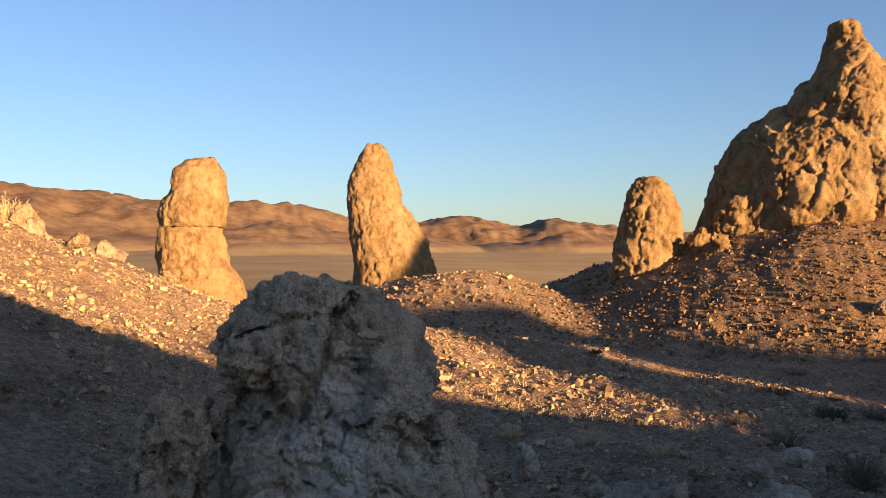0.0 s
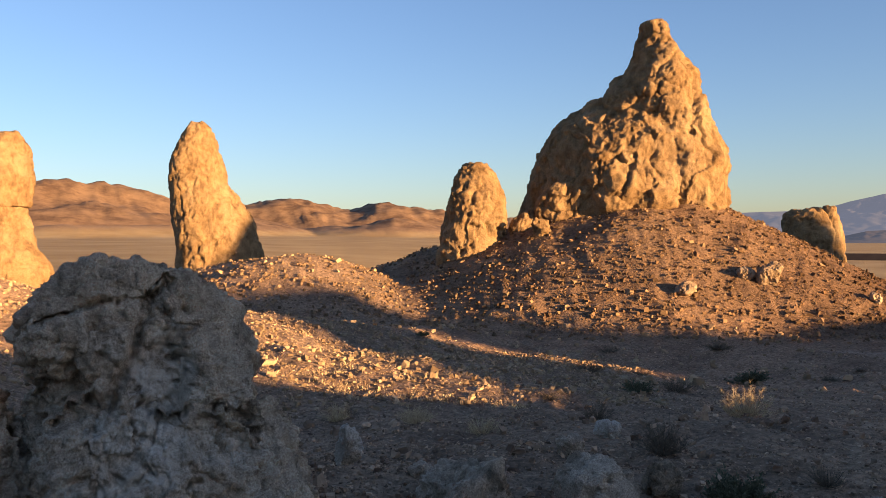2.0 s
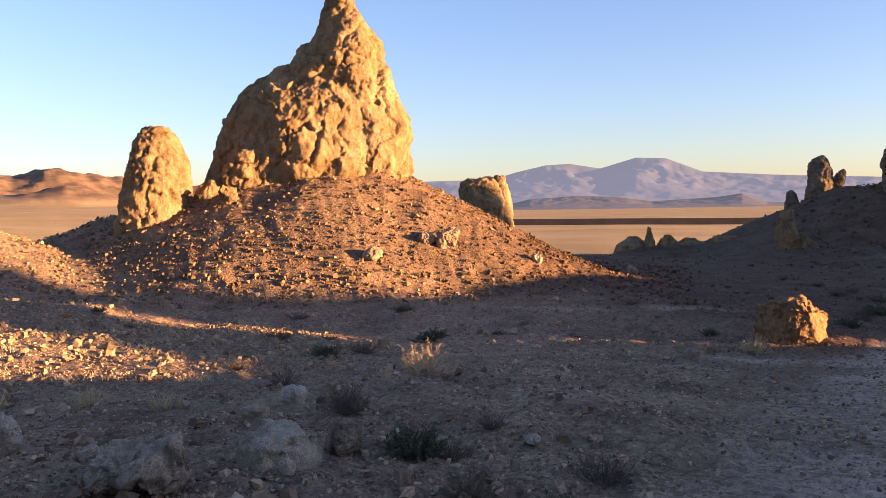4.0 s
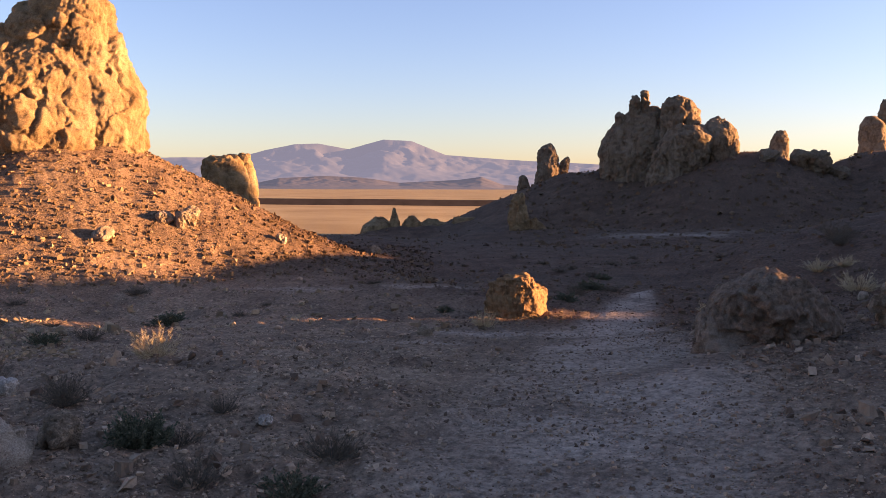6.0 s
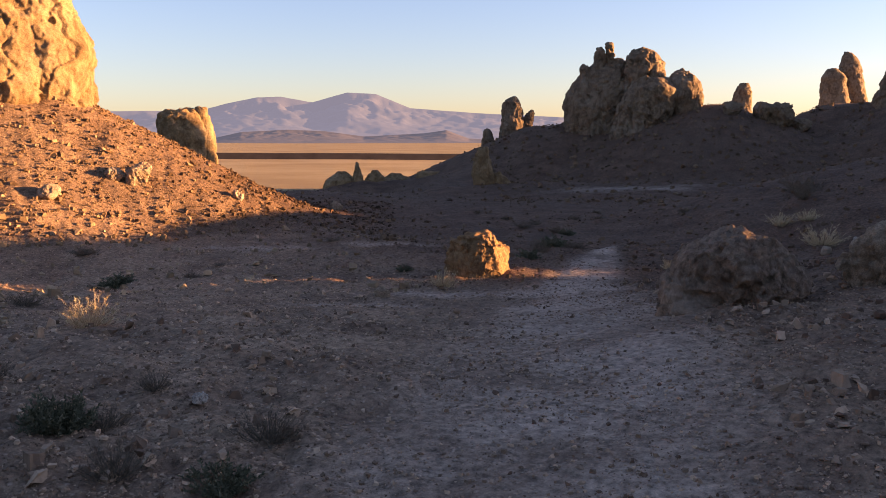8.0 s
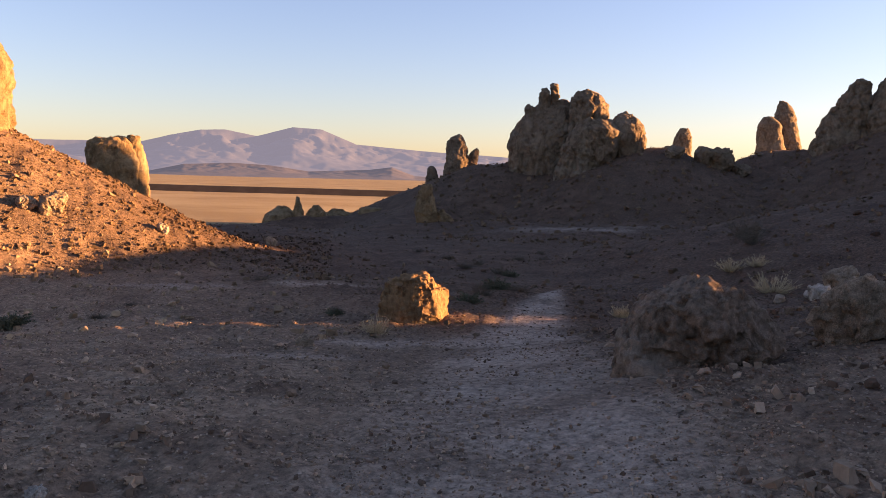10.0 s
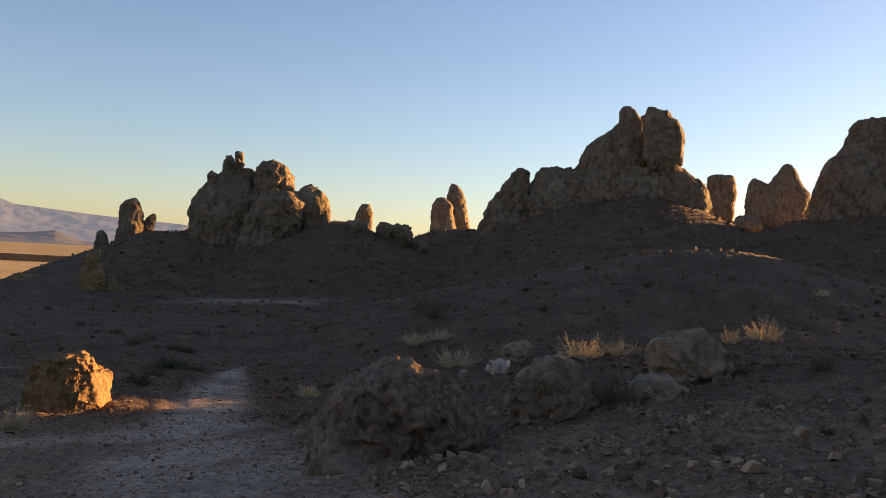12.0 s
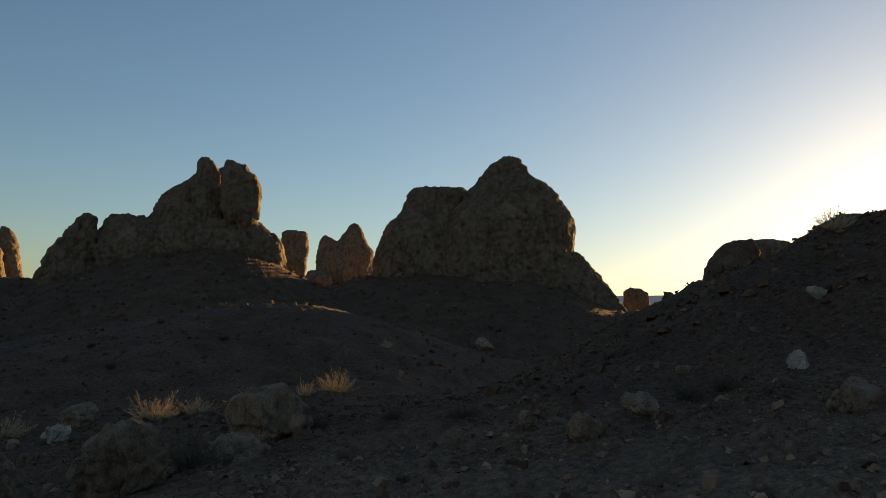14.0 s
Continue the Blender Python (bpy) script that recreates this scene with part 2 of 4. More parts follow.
RIDGES = [
    # the cone under the great pinnacle, and the low mound beside it
    (crest(E0, (-18.5, 26.6, 2.45), (-21, 26.3, 2.7), (-24, 26.2, 2.95), (-26.5, 26.8, 3.1)), 0.49, 0.45),
    (crest(E0, (-6, 28, 0.75), (-8.6, 28, 1.05), (-11.3, 28, 1.5), (-15.5, 27.5, 2.1)), 0.55, 0.45),
    (crest(E0, (5.5, 30, 0.55), (2, 27.5, 1.1), (-1.8, 26, 1.35), (-4.5, 26, 0.85)), 0.36, 0.6),
    # the slope beside the boulder
    (crest(E0, (60, 32, 6.0), (37.5, 18.5, 3.5), (42, 11, 2.0), (55, 6.5, 1.0)), 0.43, 0.8),
    (crest(E0, (23, 22, 1.1), (12, 25, -0.2)), 0.34, 0.8),
    # a low bank that catches the sun
    (crest(E0, (6, 13.0, 0.7), (0, 11.4, 0.2), (-8, 10.3, 0.05), (-13, 9.6, 0.0), (-17, 8.9, -0.12)), 0.13, 0.3),
    # the mound with the broken crag
    (crest(E11, (-57.8, 62, 2.7), (-60, 61, 3.0), (-62.7, 61, 3.2), (-66, 60, 3.6), (-69, 57.5, 3.9), (-71.5, 58, 3.1), (-74.6, 60, 2.2)), 0.43, 0.8),
    # the lip over which the trail goes
    (crest(E11, (-54, 46, -0.85), (-59, 45, -0.65), (-64, 45, -0.65), (-69, 45, -0.62)), 0.16, 1.5),
    (crest(E11, (-51, 46, -1.2), (-55.3, 58, 0.5), (-57.8, 63, 2.1)), 0.36, 0.8),
    # a low rise at the valley mouth
    (crest(E6, (-43.4, 57, -2.1), (-45.6, 60, -1.1), (-49.4, 60, -0.95), (-53, 61, 0.0)), 0.3, 0.5),
    # the mound under the split-topped crag
    (crest(E13, (-77, 63, 4.1), (-82, 62, 4.2), (-86, 61, 6.5), (-89.7, 60, 7.0), (-92.7, 61, 5.3)), 0.5, 1.4),
    # the mound under the domed crag
    (crest(E13, (-100.3, 62, 5.8), (-104, 60, 6.0), (-109, 59, 5.9), (-113, 60, 4.6), (-116, 61, 3.6)), 0.42, 1.4),
    # the spur on the sun's side, going round behind
    (crest(E13, (-119, 16, 1.9), (-121.9, 14, 2.5), (-124.9, 12.8, 2.85), (-126.6, 12.5, 2.9), (-129.2, 12.3, 3.05), (-131.9, 12, 3.42), (-138, 12.5, 4.0), (-146, 14, 4.1),
           (-160, 17, 4.6), (180, 24, 5), (140, 32, 6), (100, 36, 6.5), (62, 32, 6)), 0.6, 0.35),
    (crest(E13, (-122, 12, 1.25), (-132, 10, 1.6), (-145, 9, 1.6)), 0.22, 1.0),
    # a low rise added before the crags to keep the sun off the floor
    (crest(E13, (-87, 28, 0.3), (-91, 27, 2.1), (-94.5, 26, 2.3), (-97, 25.7, 0.8)), 0.26, 1.2),
    # the far hill behind it
    (crest(E13, (-116.5, 62, 3.8), (-118.4, 61, 4.6), (-120.8, 60, 4.9), (-121.4, 60, 5.1), (-122.4, 60, 6.3), (-123.8, 60, 7.4), (-124.2, 60, 7.4)), 1.0, 0.3),
    # unseen stretches of its crest, shaped to set the sun's shadow on the floor
    ([(42.2, -38.7, 6.3), (43.3, -37.7, 6.5), (44.5, -36.6, 7.1), (45.0, -36.2, 7.4)], 0.9, 0.3),
    ([(46.7, -34.7, 5.35), (48.9, -32.7, 5.35)], 0.9, 0.3),
    (crest(E13, (-126, 60, 4.6), (-140, 60, 4.8), (-160, 60, 6)), 0.4, 1.0),
]
# brown hills beyond the plain
FAR_RIDGES = [
    (crest(E0, (45, 900, 95), (33, 900, 88), (24.7, 900, 81), (22.5, 930, 71), (20, 900, 76), (13.6, 900, 73), (9.2, 950, 59), (6.5, 1000, 50)), 0.26, 30),
    (crest(E0, (19, 560, 12), (12, 520, 18), (8, 540, 17), (4, 580, 12)), 0.22, 12),
    (crest(E0, (2.5, 1300, 62), (-0.9, 1250, 73), (-4.5, 1300, 60), (-8.2, 1250, 67), (-11.5, 1350, 56), (-20, 1400, 40)), 0.3, 25),
    (crest(E0, (-3, 900, 22), (-7.5, 820, 30), (-9.5, 850, 22)), 0.25, 12),
    (crest(E0, (80, 700, 60), (45, 700, 70)), 0.25, 30),
]


def floor_level(x, y):
    r = np.hypot(x, y)
    az = np.degrees(np.arctan2(-x, y))
    z = -0.42 * smooth(3, 14, r) * (1 - smooth(-75, -95, az))
    z = z + 0.45 * smooth(3, 8, x) * smooth(5.5, 1.0, y) + 0.25 * np.exp(-((x - 4) ** 2 + (y - 6) ** 2) / 8) + 0.3 * np.exp(-((x + 0.6) ** 2 + (y - 4.5) ** 2) / 5)
    z = z - 3.9 * smooth(30, 95, r) * smooth(8, -20, az)
    z = z - 0.4 * smooth(16, 23, r) * smooth(-42, -52, az) * smooth(-80, -70, az)
    u, v = 0.669 * x - 0.743 * y, 0.743 * x + 0.669 * y
    z = z - 0.33 * np.exp(-((u + 5.2) / 2.2) ** 2 - ((v - 13.2) / 1.8) ** 2)
    fan = smooth(-42, -6, az)
    z = z + fan * 0.021 * np.maximum(r - 110, 0) * (1 - 0.4 * smooth(400, 1400, r))
    return z


def land(x, y):
    p = np.stack([x, y, np.zeros_like(x)], -1).reshape(-1, 3)
    z = floor_level(x, y)
    r = np.hypot(x, y)
    wob = (fbm(p * 0.16, 4) * 0.24).reshape(x.shape) * smooth(4, 20, r)
    for c, slope, top in RIDGES:
        z = smax(ridge(x, y, c, slope, top) + wob, z, 0.32)
    rough = (fbm(p * 0.03 + 5, 7, 0.56)).reshape(x.shape)
    hills = np.full(x.shape, -50.0)
    for c, slope, top in FAR_RIDGES:
        hills = np.maximum(hills, ridge(x, y, c, slope, top))
    gully = (np.abs(fbm(p * 0.006 + 3, 6, 0.55))).reshape(x.shape)
    hills = hills - 26 * gully * smooth(0, 30, hills - z) + 1.2 * rough
    z = smax(hills, z, 4.0) if np.ndim(x) else z
    return z


def land_fine(x, y):
    """With the small unevenness of the rubble."""
    p = np.stack([x, y, np.zeros_like(x)], -1).reshape(-1, 3)
    r = np.hypot(x, y)
    tr = trail(x, y)
    lump = fbm(p * 1.3, 3).reshape(x.shape) * 0.1 + fbm(p * 4.5 + 9, 3).reshape(x.shape) * 0.06
    return land(x, y) + lump * (1 - 0.75 * tr) * (1 - smooth(60, 160, r))


TRAIL = [(-0.5, -1.5, 0.9), (2.0, 0.9, 1.0), (3.7, 2.0, 1.0), (4.9, 2.6, 0.95), (6.2, 3.3, 0.9), (9.4, 5.2, 0.7), (12.3, 6.6, 0.45), (15.3, 7.8, 0.15)]
PANS = [(12.9, 11.5, 0.9, 0.35), (10.8, 13.1, 1.3, 0.25), (9.9, 5.9, 0.7, 0.3), (40, 19.5, 4.0, 0.8), (9.2, 6.3, 1.6, 0.3), (7.3, 6.7, 1.0, 0.25)]   # pale silt: place, half length, half width


def trail(x, y):
    best = np.zeros(np.shape(x))
    for (x0, y0, w0), (x1, y1, w1) in zip(TRAIL, TRAIL[1:]):
        dx, dy = x1 - x0, y1 - y0
        s = np.clip(((x - x0) * dx + (y - y0) * dy) / (dx * dx + dy * dy), 0, 1)
        d = np.hypot(x - x0 - s * dx, y - y0 - s * dy)
        w = w0 + s * (w1 - w0)
        best = np.maximum(best, 1 - smooth(w * 0.4, w * 1.5, d))
    for px, py, a, b in PANS:
        d = np.hypot((0.6 * (x - px) - 0.8 * (y - py)) / a, (0.8 * (x - px) + 0.6 * (y - py)) / b)
        best = np.maximum(best, 0.9 * (1 - smooth(0.5, 1.4, d)))
    return best


def ground_sheet():
    az = np.radians(np.concatenate([np.arange(-142, 36, 0.2), np.arange(36, 218, 2.0)]))
    rr = np.concatenate([[0.05, 0.25, 0.45], 0.6 * 1.0245 ** np.arange(0, 371)])
    rr = rr[rr < 4700]
    a, r = np.meshgrid(az, rr)
    x, y = 1.0 - r * np.sin(a), 0.5 + r * np.cos(a)
    z = land_fine(x, y)
    n, m = len(rr), len(az)
    i = np.arange(n * m).reshape(n, m)
    j = np.roll(i, -1, axis=1)
    f = np.stack([i[:-1], j[:-1], j[1:], i[1:]], -1).reshape(-1, 4)
    f = np.concatenate([f[:, :3], f[:, [0, 2, 3]]])
    centre = np.array([[1.0, 0.5, land_fine(np.array([1.0]), np.array([0.5]))[0]]])
    v = np.concatenate([np.stack([x, y, z], -1).reshape(-1, 3), centre])
    fan = np.stack([i[0], j[0], np.full(m, n * m)], -1)[:, [1, 0, 2]]
    f = np.concatenate([f, fan])
    me = mesh_np("ground", v, f, GROUND)
    r0 = np.hypot(x, y)
    azd = np.degrees(np.arctan2(-x, y))
    hill_z = z - floor_level(x, y)
    col = np.ones((len(v), 4), np.float32)
    col[:-1, 0] = trail(x, y).ravel()
    col[:-1, 1] = (smooth(60, 110, r0) * (1 - smooth(2, 9, hill_z))).ravel()
    col[:-1, 2] = (smooth(150, 250, r0) * smooth(3, 10, hill_z)).ravel()
    me.color_attributes.new("trail", "FLOAT_COLOR", "POINT").data.foreach_set("color", col.ravel())
    ob = tagged(new("ground", me), "brown stony desert ground with rubble slopes and a worn pale trail", "ground", kind="structure")
    return ob


ground_sheet()


# far rock with the haze of distance put in as a faint blue emission
def haze_rock(name, colour, haze_glow):
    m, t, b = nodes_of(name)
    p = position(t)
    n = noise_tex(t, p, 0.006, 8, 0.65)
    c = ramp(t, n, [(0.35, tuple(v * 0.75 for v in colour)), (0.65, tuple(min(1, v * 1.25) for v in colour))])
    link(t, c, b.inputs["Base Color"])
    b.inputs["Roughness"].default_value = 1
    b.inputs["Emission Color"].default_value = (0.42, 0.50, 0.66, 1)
    b.inputs["Emission Strength"].default_value = haze_glow
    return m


def mountains(name, label, rows, depth, mat, seed, az0, az1, step, rough):
    """A far range: a strip of ridged relief under a crest of (azimuth, elevation) at the distance of its middle."""
    az = np.arange(az0, az1, step)
    rows = sorted(rows)
    el = np.interp(az, [q[0] for q in rows], [q[1] for q in rows])
    d0, d1 = depth
    n = 60
    s = np.linspace(0, 1, n)
    A, S = np.meshgrid(az, s)
    D = d0 + (d1 - d0) * S
    x, y = -D * np.sin(np.radians(A)), D * np.cos(np.radians(A))
    p = np.stack([x, y, np.full_like(x, seed)], -1).reshape(-1, 3)
    top = np.tan(np.radians(el))[None, :] * d1 + 6
    rid = 1 - np.abs(fbm(p * rough, 6, 0.55)).reshape(x.shape) * 2.2
    shape = S ** 1.5
    z = -6 + top * (shape * (0.72 + 0.28 * np.clip(rid, 0, 1)))
    z = np.where(S > 0.97, -6 + top * (1 + 0.012 * (rid - 0.7)), z)
    v = np.stack([x, y, z], -1).reshape(-1, 3)
    i = np.arange(x.size).reshape(x.shape)
    f = np.stack([i[:-1, :-1], i[1:, :-1], i[1:, 1:], i[:-1, 1:]], -1).reshape(-1, 4)
    return tagged(new(name, mesh_np(name, v, f, mat)), label, "mountains", kind="structure")


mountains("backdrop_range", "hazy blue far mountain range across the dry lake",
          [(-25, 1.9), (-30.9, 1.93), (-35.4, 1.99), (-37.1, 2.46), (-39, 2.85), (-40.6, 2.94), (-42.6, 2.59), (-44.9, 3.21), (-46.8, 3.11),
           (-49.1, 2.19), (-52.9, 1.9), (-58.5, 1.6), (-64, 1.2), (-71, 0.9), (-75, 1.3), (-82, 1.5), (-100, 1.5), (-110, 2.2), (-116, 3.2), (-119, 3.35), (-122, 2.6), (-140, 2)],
          (3300, 4300), haze_rock("far_hazy_rock", (0.038, 0.037, 0.04), 0.075), 3.0, -140, -24, 0.15, 0.0022)
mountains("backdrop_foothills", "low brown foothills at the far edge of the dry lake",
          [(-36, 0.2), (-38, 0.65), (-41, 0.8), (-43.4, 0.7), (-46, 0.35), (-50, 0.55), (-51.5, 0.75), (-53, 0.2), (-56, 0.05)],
          (2700, 3100), haze_rock("foothill_hazy_rock", (0.055, 0.044, 0.041), 0.035), 11.0, -57, -35, 0.1, 0.004)

# ---- rocks ----
def loft(bm, place, rows, depth=0.8, turn=0.0, lean=0.0, seg=20):
    """A closed stack of rounded rings; rows run from the top down as (z, left, right). turn: how far the front leans to the right."""
    cx, cy, az = place
    ca, sa = math.cos(radians(az)), math.sin(radians(az))
    rings = []
    for z, l, r in rows:
        mid, half = (l + r) / 2, max((r - l) / 2, 0.02)
        ring = []
        for i in range(seg):
            q = 2 * math.pi * i / seg
            c, s = math.cos(q), math.sin(q)
            px = mid + half * math.copysign(abs(c) ** 0.9, c) - turn * depth * half * s
            py = half * depth * math.copysign(abs(s) ** 0.9, s) + lean * (rows[0][0] - z)
            ring.append(bm.verts.new((cx + px * ca - py * sa, cy + px * sa + py * ca, z)))
        rings.append(ring)
    for a, b in zip(rings, rings[1:]):
        for i in range(seg):
            bm.faces.new((a[i], b[i], b[(i + 1) % seg], a[(i + 1) % seg]))
    bm.faces.new(rings[0])
    bm.faces.new(rings[-1][::-1])


def lump(bm, x, y, z, rx, ry, rz, az=0.0, tilt=0.0):
    m = Matrix.Translation((x, y, z)) @ Euler((0, radians(tilt), radians(az))).to_matrix().to_4x4() @ Matrix.Diagonal((rx, ry, rz, 1))
    bmesh.ops.create_icosphere(bm, subdivisions=2, radius=1.0, matrix=m)


def box(bm, x, y, z, wx, wy, wz, az=0.0, tilt=0.0):
    """A block with blunted corners, narrower towards its top."""
    m = Matrix.Translation((x, y, z)) @ Euler((radians(tilt * 0.6), radians(tilt), radians(az))).to_matrix().to_4x4() @ Matrix.Diagonal((wx, wy, wz, 1))
    made = bmesh.ops.create_cube(bm, size=1.0)["verts"]
    for v in made:
        if v.co.z > 0:
            v.co.x, v.co.y = v.co.x * 0.8, v.co.y * 0.84
    edges = {e for v in made for e in v.link_edges}
    out = bmesh.ops.bevel(bm, geom=list(edges), offset=0.1, segments=2, affect="EDGES")
    bmesh.ops.transform(bm, matrix=m, verts=list({v for v in out["verts"]} | {v for v in made if v.is_valid}))


def carve(bm, voxel, mat, size, seed, amounts, facets=0, crack=0.0, face=None):
    """Fuses the shapes of bm and weathers them: lobes, hollows, chipped shards and grain at the given amounts in metres.
    face: a place and the dents (u, z, half width, half height, depth, bare) and cracks ((u, z) ..., half width, depth) of its front."""
    bmesh.ops.recalc_face_normals(bm, faces=bm.faces)
    raw = bpy.data.meshes.new("raw")
    bm.to_mesh(raw)
    bm.free()
    tmp = new("raw", raw)
    mod = tmp.modifiers.new("fuse", "REMESH")
    mod.mode, mod.voxel_size = "VOXEL", voxel
    dg = bpy.context.evaluated_depsgraph_get()
    me = bpy.data.meshes.new_from_object(tmp.evaluated_get(dg))
    bpy.data.objects.remove(tmp)
    n = len(me.vertices)
    co, no = np.empty(n * 3, np.float32), np.empty(n * 3, np.float32)
    me.vertices.foreach_get("co", co)
    me.vertex_normals.foreach_get("vector", no)
    co, no = co.reshape(-1, 3).astype(float), no.reshape(-1, 3).astype(float)
    rng = np.random.default_rng(seed)
    mid = (co.max(0) + co.min(0)) / 2
    for n in rng.normal(size=(facets, 3)) * (1, 1, 0.8):
        n = n / np.linalg.norm(n)
        d = (co - mid) @ n
        co = co - np.maximum(d - rng.uniform(0.62, 0.85) * d.max(), 0)[:, None] * n * 0.92
    lobe, hollow, pit, grain = amounts
    q = co / size + seed * 13.7
    warp = np.stack([perlin(q * 1.3 + s) for s in (0.0, 31.0, 77.0)], -1)
    fine_warp = np.stack([perlin(q * 5 + s) for s in (9.0, 41.0, 87.0)], -1)
    b1, g1 = shards(q * np.array([0.9, 0.9, 0.7]) + 0.6 * warp + 0.1 * fine_warp)
    b2, g2 = shards(q * np.array([2.3, 2.3, 1.7]) + 0.6 * warp + 0.16 * fine_warp)
    b3, g3 = shards(q * 6.1 + 0.5 * warp + 0.3 * fine_warp)
    some = smooth(-0.15, 0.25, perlin(q * 0.7 + 61))
    d = lobe * (1.2 * fbm(q * 0.7 + 8, 3) + 0.4 * b1)
    d -= hollow * np.clip(fbm(q * 1.3 + 3, 3), 0, 1) * 1.7
    d += pit * (0.55 * b2 + 0.3 * b3) * (0.3 + 0.8 * some) - pit * 0.6 * np.exp(-g2 / 0.05) * some
    d -= pit * 1.3 * smooth(0.24, 0.46, fbm(q * 3.1 + 21, 3))
    d += grain * (fbm(q * 5, 5, 0.62) * 1.2 + 0.25 * b3)
    if crack:
        d -= crack * np.exp(-g1 / 0.03) * smooth(-0.25, 0.05, perlin(q * 0.6 + 43))
    bare = np.zeros(len(co))
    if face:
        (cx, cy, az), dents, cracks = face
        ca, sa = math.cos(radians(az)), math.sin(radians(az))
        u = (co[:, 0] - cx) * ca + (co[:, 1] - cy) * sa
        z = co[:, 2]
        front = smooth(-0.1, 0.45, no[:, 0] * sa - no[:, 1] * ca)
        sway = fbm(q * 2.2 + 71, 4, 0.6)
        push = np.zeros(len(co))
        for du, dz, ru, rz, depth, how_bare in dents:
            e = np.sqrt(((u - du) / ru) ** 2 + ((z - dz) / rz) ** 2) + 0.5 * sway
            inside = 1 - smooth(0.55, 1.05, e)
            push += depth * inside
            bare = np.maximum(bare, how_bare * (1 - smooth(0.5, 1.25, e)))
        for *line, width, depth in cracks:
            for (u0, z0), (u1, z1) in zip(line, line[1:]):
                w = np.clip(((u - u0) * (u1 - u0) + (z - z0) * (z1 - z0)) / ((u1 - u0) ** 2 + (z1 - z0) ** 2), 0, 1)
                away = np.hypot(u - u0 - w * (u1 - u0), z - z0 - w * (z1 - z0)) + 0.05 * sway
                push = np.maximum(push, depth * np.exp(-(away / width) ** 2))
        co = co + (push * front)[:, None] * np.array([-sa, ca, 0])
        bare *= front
    co = co + no * (d - 0.05 * lobe + 0.25 * hollow)[:, None]
    me.vertices.foreach_set("co", co.astype(np.float32).ravel())
    me.polygons.foreach_set("use_smooth", np.ones(len(me.polygons), bool))
    me.materials.clear()
    me.materials.append(mat)
    if face:
        col = np.ones((len(co), 4), np.float32)
        col[:, :3] = bare[:, None]
        me.color_attributes.new("bare", "FLOAT_COLOR", "POINT").data.foreach_set("color", col.ravel())
    me.update()
    return me


def crag(name, label, category, shapes, voxel, mat, size, seed, amounts, group="", facets=0, crack=0.0, face=None):
    """A weathered rock: one mesh, or a thing with a mesh for each block where shapes is a dict of them."""
    def block(part_name, some):
        bm = bmesh.new()
        for kind, *args in some:
            if kind == "loft":
                place, rows, *rest = args
                loft(bm, place, rows, *rest)
            elif kind == "box":
                box(bm, *args)
            else:
                lump(bm, *args)
        me = carve(bm, voxel, mat, size, seed, amounts, facets, crack, face)
        me.name = part_name
        return me

    if not isinstance(shapes, dict):
        return tagged(new(name, block(name, shapes)), label, category, group)
    top = tagged(new(name), label, category, group)
    first = next(a[1] for some in shapes.values() for a in some if a[0] == "loft")
    base = (first[0], first[1], float(land(np.array([first[0]]), np.array([first[1]]))[0]))
    top.location = base
    for part_name, some in shapes.items():
        me = block(part_name.rstrip("0123456789"), some)
        me.transform(Matrix.Translation(-Vector(base)))
        part(part_name.rstrip("0123456789"), me, top)
    return top


P1 = (-11.33, 38.36, 16.5)
crag("rock_pinnacle", "squat sunlit tan tufa pinnacle with a split round its waist", "rock pinnacle",
     {"upper_block": [("loft", P1, ((6.52, -0.25, 1.04), (6.03, -0.86, 1.31), (5.26, -1.03, 1.48), (4.61, -1.42, 1.58), (3.97, -1.55, 1.55), (3.55, -1.5, 1.5), (3.36, -1.42, 1.42)), 0.8)],
      "lower_block": [("loft", P1, ((3.42, -1.45, 1.25), (3.28, -1.52, 1.32), (2.43, -1.58, 1.46), (1.67, -1.56, 1.68), (0.89, -1.3, 2.2), (-0.9, -1.2, 2.6)), 0.8)]},
     0.055, WARM_ROCK, 1.6, 1, (0.16, 0.14, 0.06, 0.04), "tufa pinnacles")
P2 = (-2.81, 45.91, 3.5)
crag("rock_pinnacle", "tall sunlit tan tufa pinnacle like a leaning fin", "rock pinnacle",
     [("loft", P2, ((8.15, -1.2, -0.6), (7.53, -1.66, 0.0), (6.76, -1.94, 0.26), (5.84, -2.28, 0.5), (4.92, -2.39, 0.70), (4.15, -2.36, 1.3), (3.38, -2.28, 1.8),
                    (2.46, -2.2, 2.1), (1.54, -2.12, 2.4), (0.62, -2.1, 2.64), (-0.8, -2.1, 2.9)), 0.7)],
     0.08, WARM_ROCK, 1.8, 2, (0.16, 0.14, 0.07, 0.05), "tufa pinnacles", 0, 0.1)
SM = (6.04, 24.8, -13.6)
crag("rock_pinnacle", "small rounded tan tufa pinnacle beside a great one", "rock pinnacle",
     {"knob": [("loft", SM, ((4.06, -0.22, 0.38), (3.86, -0.42, 0.61), (3.53, -0.6, 0.77), (3.1, -0.76, 0.95), (2.69, -0.93, 0.96), (2.27, -1.04, 0.92), (1.77, -1.1, 0.78), (-0.3, -1.12, 0.75)), 0.85)],
      "side_block": [("lump", 7.75, 24.6, 2.0, 0.65, 0.55, 0.7)]},
     0.045, WARM_ROCK, 1.1, 3, (0.14, 0.14, 0.09, 0.045), "tufa pinnacles")
BIG = (11.62, 24.42, -25.3)
